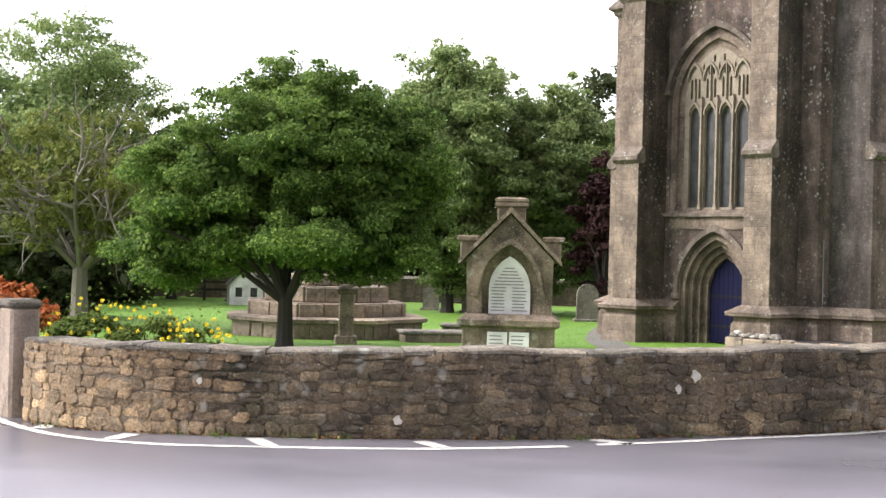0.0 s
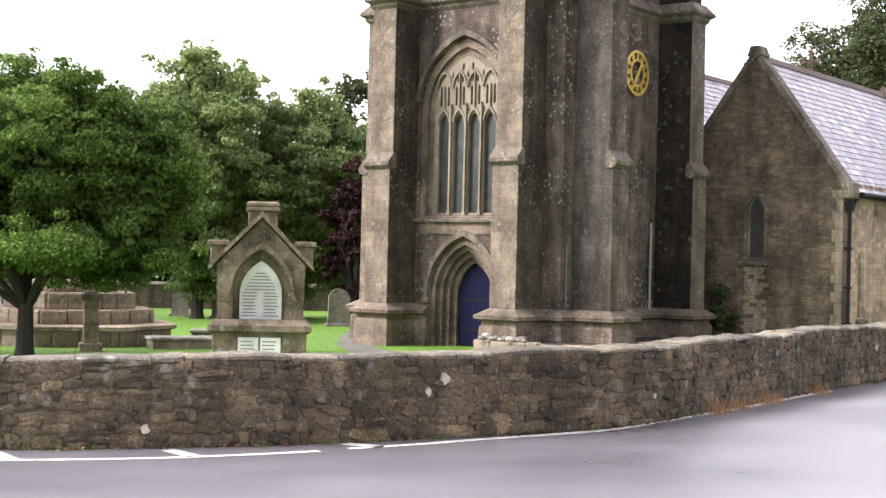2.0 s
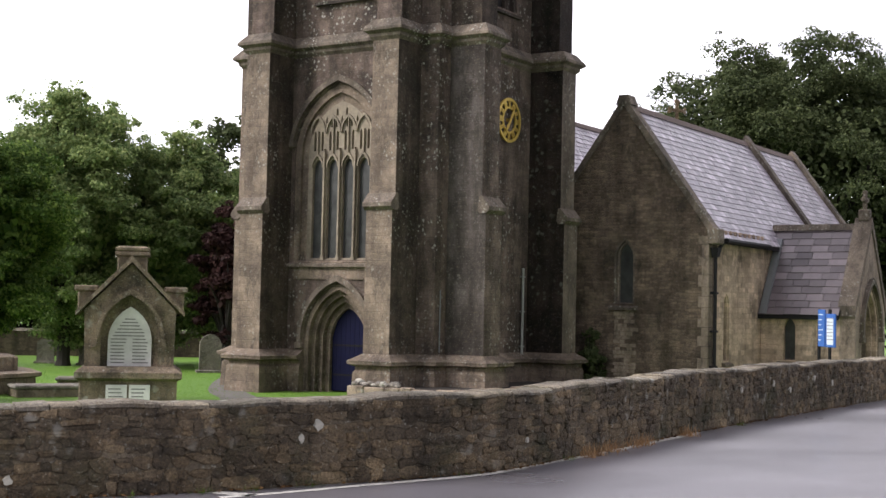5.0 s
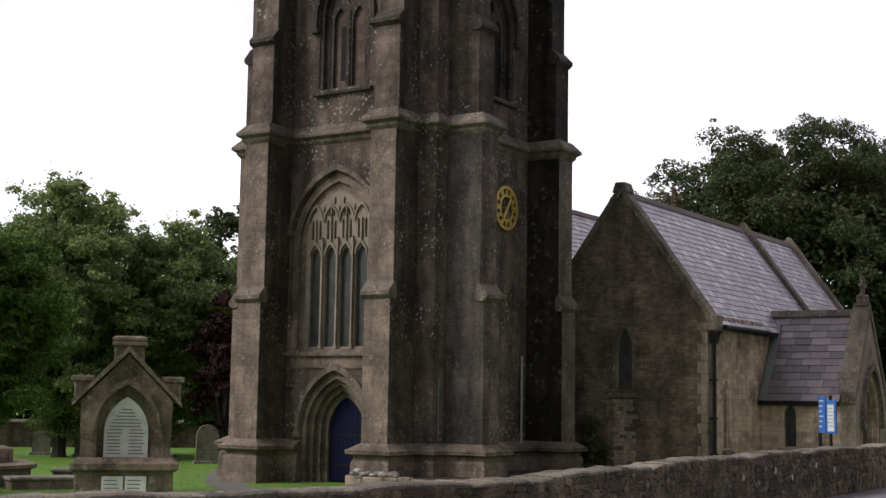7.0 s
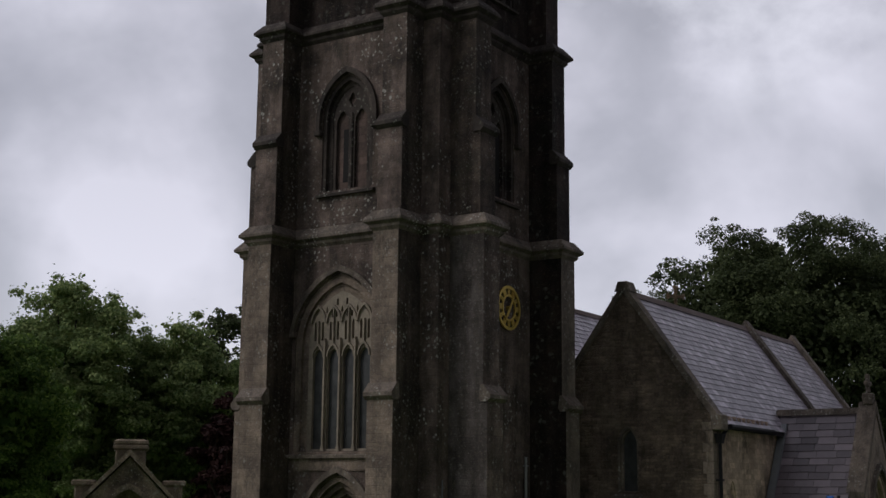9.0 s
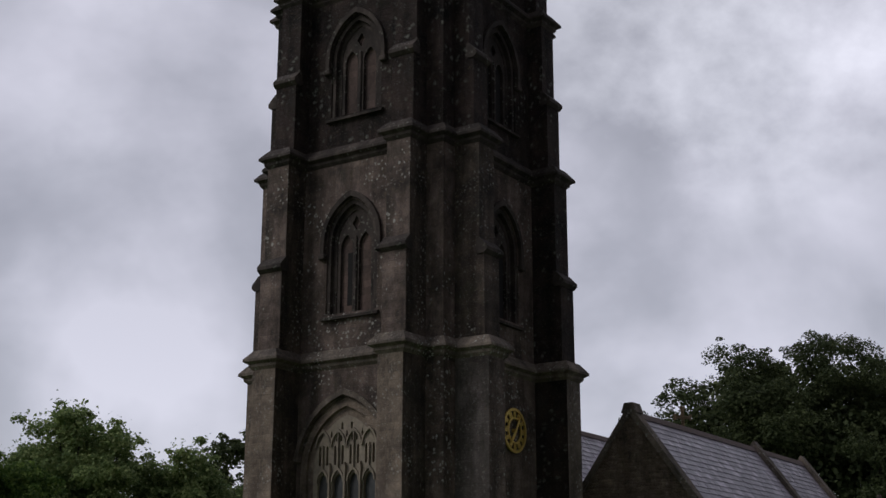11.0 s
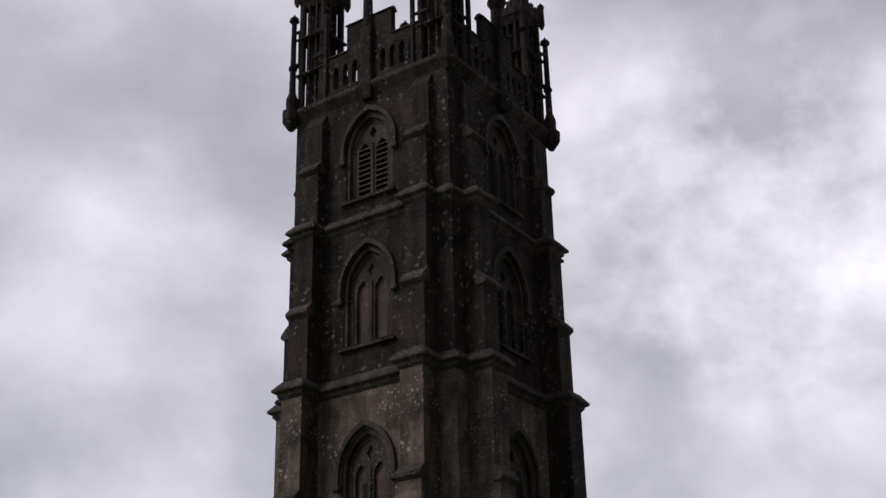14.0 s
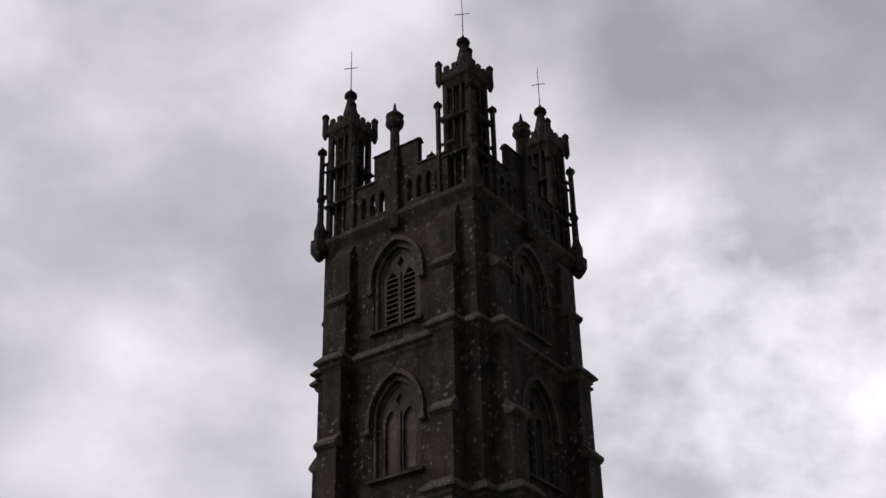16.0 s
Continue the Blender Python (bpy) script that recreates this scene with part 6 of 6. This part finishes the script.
IVY = CH @ Vector((3.55, -4.95, GROUND))
make_tree("evergreen_shrub", "dark ivy-green bush against the aisle wall", tuple(IVY), 2.1, 0.5, 0.3, 0.04, M_LEAF_DARK, M_BARK, 41, leaf=0.1, count=3000, low=0.0, lumps=24, lump=0.3, category="shrub")


def flower_bush(x, y, top, r, seed, flowers):
    rng = np.random.default_rng(seed)
    t = make_tree("flowering_shrub", "green shrub covered in yellow flowers behind the wall", (x, y, GROUND), top - GROUND, r, 0.8, 0.05, M_LEAF_SHRUB, M_BARK, seed, leaf=0.04, count=26000, low=0.3, lumps=70, lump=0.22, ragged=0.02, category="shrub")
    v = rng.normal(0, 1, (flowers, 3))
    v /= np.linalg.norm(v, axis=1)[:, None]
    h = top - GROUND
    c = v * np.array([r * 1.08, r * 1.08, h * 0.36]) * rng.uniform(0.85, 1.06, (flowers, 1)) + np.array([0, 0, h * 0.68])
    q = []
    for k in range(5):
        a = 2 * np.pi * k / 5
        q.append(leaves(rng, c + np.array([math.cos(a), 0, math.sin(a)]) * 0.012, np.tile(np.array([0.0, -1.0, 0.4]), (flowers, 1)), 0.032, 0.0))
    part("blossom", quads_mesh("blossom", np.concatenate(q), M_PETAL), M_PETAL, t, "bright yellow flowers")["kind"] = "stuff"


flower_bush(-3.62, 14.0, 1.06, 0.5, 51, 110)
flower_bush(-3.0, 13.7, 1.08, 0.52, 52, 100)
flower_bush(-2.42, 13.5, 0.98, 0.38, 53, 90)
make_tree("berry_shrub", "orange-leaved shrub behind the wall end", (-5.35, 16.4, GROUND), 2.15, 0.62, 0.9, 0.05, M_ORANGE, M_BARK, 54, leaf=0.08, count=5000, low=0.6, lumps=26, lump=0.3, category="shrub")
make_tree("evergreen_shrub", "green bush beside the wall end", (-5.6, 15.6, GROUND), 1.9, 0.8, 0.6, 0.05, M_LEAF_SHRUB, M_BARK, 55, leaf=0.09, count=4000, low=0.05, lumps=26, lump=0.3, category="shrub")


def tufts(name, label, spots, mat, blades, height, spread, seed):
    """Clumps of thin blades, joined."""
    rng = np.random.default_rng(seed)
    base = np.repeat(np.array(spots), blades, axis=0)
    k = len(base)
    base[:, :2] += rng.normal(0, spread, (k, 2))
    lean = rng.normal(0, 0.35, (k, 2))
    h = height * rng.uniform(0.4, 1.2, (k, 1))
    tip = base + np.concatenate([lean * h, h], 1)
    a = rng.uniform(0, np.pi, k)
    w = np.stack([np.cos(a), np.sin(a), 0 * a], 1) * height * 0.035
    me = quads_mesh(name, np.stack([base - w, base + w, tip], 1), mat, 3)
    return tagged(part(name, me, mat, None), label, "grass", kind="stuff")


rng = np.random.default_rng(7)
spots = []
for s in [11.3, 11.5, 11.65, 12.1, 12.2, 12.9, 13.1, 13.25, 14.9, 15.0]:
    p, d, nn = on_wall(float(s + rng.normal(0, 0.05)))
    q = p + nn * 0.10
    spots.append((q.x, q.y, 0.0))
tufts("dry_weeds", "dry rust-coloured weeds along the foot of the wall", spots, M_DRY, 38, 0.17, 0.07, 61)
spots = [(*(on_wall(float(s))[0] + on_wall(float(s))[2] * 0.06), 0.0) for s in rng.uniform(0.3, 11, 16)] + [(*(on_wall(2.4)[0] + on_wall(2.4)[2] * 0.08), 0.0)] * 3 + [(*(on_wall(17.3)[0] + on_wall(17.3)[2] * 0.1), 0.0)] * 2
tufts("green_weeds", "small green weeds along the foot of the wall", spots, M_BLADE, 16, 0.07, 0.06, 62)
spots = [(*(on_wall(float(s))[0] + on_wall(float(s))[2] * float(abs(rng.normal(0.02, 0.05)))), 0.006) for s in rng.uniform(0.2, 24, 900)]
lit = np.array(spots)
litter = quads_mesh("leaf_litter", leaves(rng, lit, np.tile(np.array([0.0, 0.0, 1.6]), (len(lit), 1)), 0.045, 0.0) + np.array([0, 0, 0.012]), M_LITTER)
tagged(part("leaf_litter", litter, M_LITTER, None), "brown fallen leaves along the foot of the wall", "leaves", kind="stuff")
spots = np.stack([rng.uniform(-14, 9, 26000), rng.uniform(30, 58, 26000), np.full(26000, GROUND)], 1)
tufts("grass_blades", "short green lawn grass of the churchyard", spots, M_BLADE, 2, 0.075, 0.1, 63)

# ---------------------------------------------------------------- roadside boundary wall, stone by stone
wall = thing("boundary_wall", "low mossy rubble stone wall with flat coping beside the road", "wall")
bm = bmesh.new()
rings = []
for s in np.arange(0, WALL_ARC[-1], 0.15):
    p, d, nn = on_wall(s)
    h = wall_height(s) - 0.055
    a, c = p - nn * 0.020, p - nn * 0.40
    rings.append([(a.x, a.y, -0.02), (a.x, a.y, h), (c.x, c.y, h), (c.x, c.y, -0.95)])
loft(bm, rings)
core = part("mortar_core", bm, M_MORTAR, wall)


bm = bmesh.new()      # pale lime mortar of the rebuilt end
rings = []
for s in np.arange(0, 1.95, 0.1):
    p, d, nn = on_wall(s)
    a, c = p - nn * 0.016, p - nn * 0.05
    top_ = wall_height(s) - 0.06
    rings.append([(a.x, a.y, -0.02), (a.x, a.y, top_), (c.x, c.y, top_), (c.x, c.y, -0.02)])
loft(bm, rings)
part("pale_mortar", bm, M_SANDMORTAR, wall)


def rock(rng):
    """Rough block, one unit long, deep and high, its uneven face to -y."""
    b = bmesh.new()
    n = rng.choice((6, 7, 8))
    turn = rng.uniform(0, 6.3)
    out = []
    for i in range(n):      # rounded polygon swollen towards a rectangle
        a = turn + 2 * math.pi * (i + rng.uniform(-0.25, 0.25)) / n
        c, s_ = math.cos(a), math.sin(a)
        g = 0.5 / max(abs(c), abs(s_)) * rng.uniform(0.90, 1.07)
        out.append((c * g, s_ * g))
    deep = [0.5, -0.26, -0.45 + rng.uniform(-0.04, 0.06)]
    rows_ = [[b.verts.new((x * k, y, z * k)) for x, z in out] for y, k in zip(deep, (1.0, 1.0, 0.87))]
    for r0, r1 in zip(rows_, rows_[1:]):
        for i in range(n):
            b.faces.new((r0[i], r0[(i + 1) % n], r1[(i + 1) % n], r1[i]))
    mid = b.verts.new((rng.uniform(-0.2, 0.2), -0.49, rng.uniform(-0.15, 0.15)))
    for i in range(n):
        b.faces.new((rows_[2][i], rows_[2][(i + 1) % n], mid))
    return b


rng = random.Random(8)
SHAPES = {m.name: [mesh_of("stone", rock(rng), m) for _ in range(22)] for m in (M_RUBBLE, M_SANDY)}
rest_v, rest_f = [], []
placed = 0
z = 0.0
heights = [0.13, 0.10, 0.115, 0.085, 0.11, 0.08, 0.095, 0.085]
hs = sum(heights)
for k, ch in enumerate(heights):
    s = rng.uniform(0, 0.2)
    while s < WALL_ARC[-1] - 0.3:
        sandy = s < 2.3 + 0.3 * math.sin(k * 2.1)
        ln = rng.uniform(0.08, 0.25) * (1.7 if rng.random() < 0.2 else 1)
        if sandy:
            ln = rng.uniform(0.09, 0.22)
        p, d, nn = on_wall(s + ln / 2)
        full = wall_height(s + ln / 2) - 0.05
        wave = 0.018 * math.sin(s * 1.1 + k * 0.9) + 0.016 * math.sin(s * 2.9 + k * 2.0) + rng.uniform(-0.012, 0.012)
        zc, zh = (z + ch / 2) / hs * full + wave * math.sin(math.pi * (k + 0.5) / 8), ch / hs * full * rng.uniform(0.78, 1.16)
        if rng.random() < 0.12 and not sandy:      # two flat stones in one course
            pieces = ((zc - zh * 0.24, zh * 0.46), (zc + zh * 0.24, zh * 0.46))
        else:
            pieces = ((zc, zh),)
        for zc_, zh_ in pieces:
            c = p - nn * (0.055 - rng.uniform(-0.010, 0.014))
            m = Matrix.Translation((c.x, c.y, zc_ + rng.uniform(-0.008, 0.008))) @ Matrix.Rotation(math.atan2(d.y, d.x) + rng.uniform(-0.05, 0.05), 4, "Z") @ Matrix.Rotation(rng.uniform(-0.09, 0.09), 4, "Y") @ Matrix.Diagonal((ln * rng.uniform(1.02, 1.24), 0.12, zh_ * rng.uniform(1.08, 1.4 if sandy else 1.3), 1))
            me = rng.choice(SHAPES[(M_SANDY if sandy else M_RUBBLE).name])
            if s < 9.0 and placed < 360 and rng.random() < 0.75:
                part("stone", me, None, core, m=m)
                placed += 1
            elif sandy:
                part("stone", me, None, core, m=m)
            else:
                o = len(rest_v)
                rest_v += [tuple(m @ v.co) for v in me.vertices]
                rest_f += [tuple(o + i for i in f.vertices) for f in me.polygons]
        s += ln
    z += ch
me = bpy.data.meshes.new("stones")
me.from_pydata(rest_v, [], rest_f)
me.materials.append(M_RUBBLE)
part("stones", me, M_RUBBLE, wall)["kind"] = "stuff"
s = 0.0
while s < WALL_ARC[-1] - 0.4:
    ln = rng.uniform(0.22, 0.75)
    b = bmesh.new()
    rings = []
    t0 = rng.uniform(-0.016, 0.010)
    over = rng.uniform(-0.012, 0.016)
    for u in np.linspace(s + 0.006, s + ln - 0.006, 4):
        p, d, nn = on_wall(u)
        h = wall_height(u)
        a, c = p + nn * over, p - nn * 0.44
        e1, e2 = a - nn * 0.03, c + nn * 0.03
        zt = h + t0 + 0.006 * math.sin(u * 9)
        rings.append([(a.x, a.y, h - 0.05), (a.x, a.y, zt - 0.02), (e1.x, e1.y, zt), (e2.x, e2.y, zt), (c.x, c.y, zt - 0.02), (c.x, c.y, h - 0.05)])
    loft(b, rings)
    part("coping_slab", b, M_COPING, wall)
    s += ln

# rendered pier that ends the wall, and the timber post behind it
pier = thing("wall_pier", "grey rendered stone pier at the end of the wall", "pier", pose(-4.19, 13.42, 0, 0, 0, -52))
b = bmesh.new()
cbox(b, -0.17, -0.15, -0.05, 0.17, 0.15, 1.08, 0.03)
part("pier_body", b, M_RENDER, pier)
b = bmesh.new()
cbox(b, -0.19, -0.17, 1.07, 0.19, 0.17, 1.16, 0.03)
part("pier_cap", b, M_COPING, pier)
gp = thing("gate_post", "dark weathered timber post beside the pier", "post", pose(-4.62, 13.95, 0))
b = bmesh.new()
cbox(b, -0.07, -0.07, -0.05, 0.07, 0.07, 1.1, 0.015)
part("post_body", b, M_BARK, gp)

# pale lichen rosettes on the wall's face
rng = random.Random(15)
for s, z, r in ((6.97, 0.59, 0.055), (6.78, 0.465, 0.042), (4.02, 0.17, 0.045), (2.2, 0.5, 0.03), (17.6, 0.55, 0.05), (19.2, 0.6, 0.06), (20.1, 0.45, 0.05), (21.5, 0.62, 0.05), (22.6, 0.5, 0.06), (9.9, 0.3, 0.03)):
    p, d, nn = on_wall(s)
    b = bmesh.new()
    k = 11
    rim = [(r * rng.uniform(0.65, 1.15) * math.cos(2 * math.pi * i / k), r * 1.2 * rng.uniform(0.65, 1.15) * math.sin(2 * math.pi * i / k)) for i in range(k)]
    loft(b, [[(x, 0.03, zz) for x, zz in rim], [(x * 0.9, -0.022, zz * 0.9) for x, zz in rim]])
    part("lichen_patch", b, M_LICHEN, wall, "chalky white lichen patch", m=Matrix.Translation((p.x, p.y, z)) @ Matrix.Rotation(math.atan2(d.y, d.x), 4, "Z"))
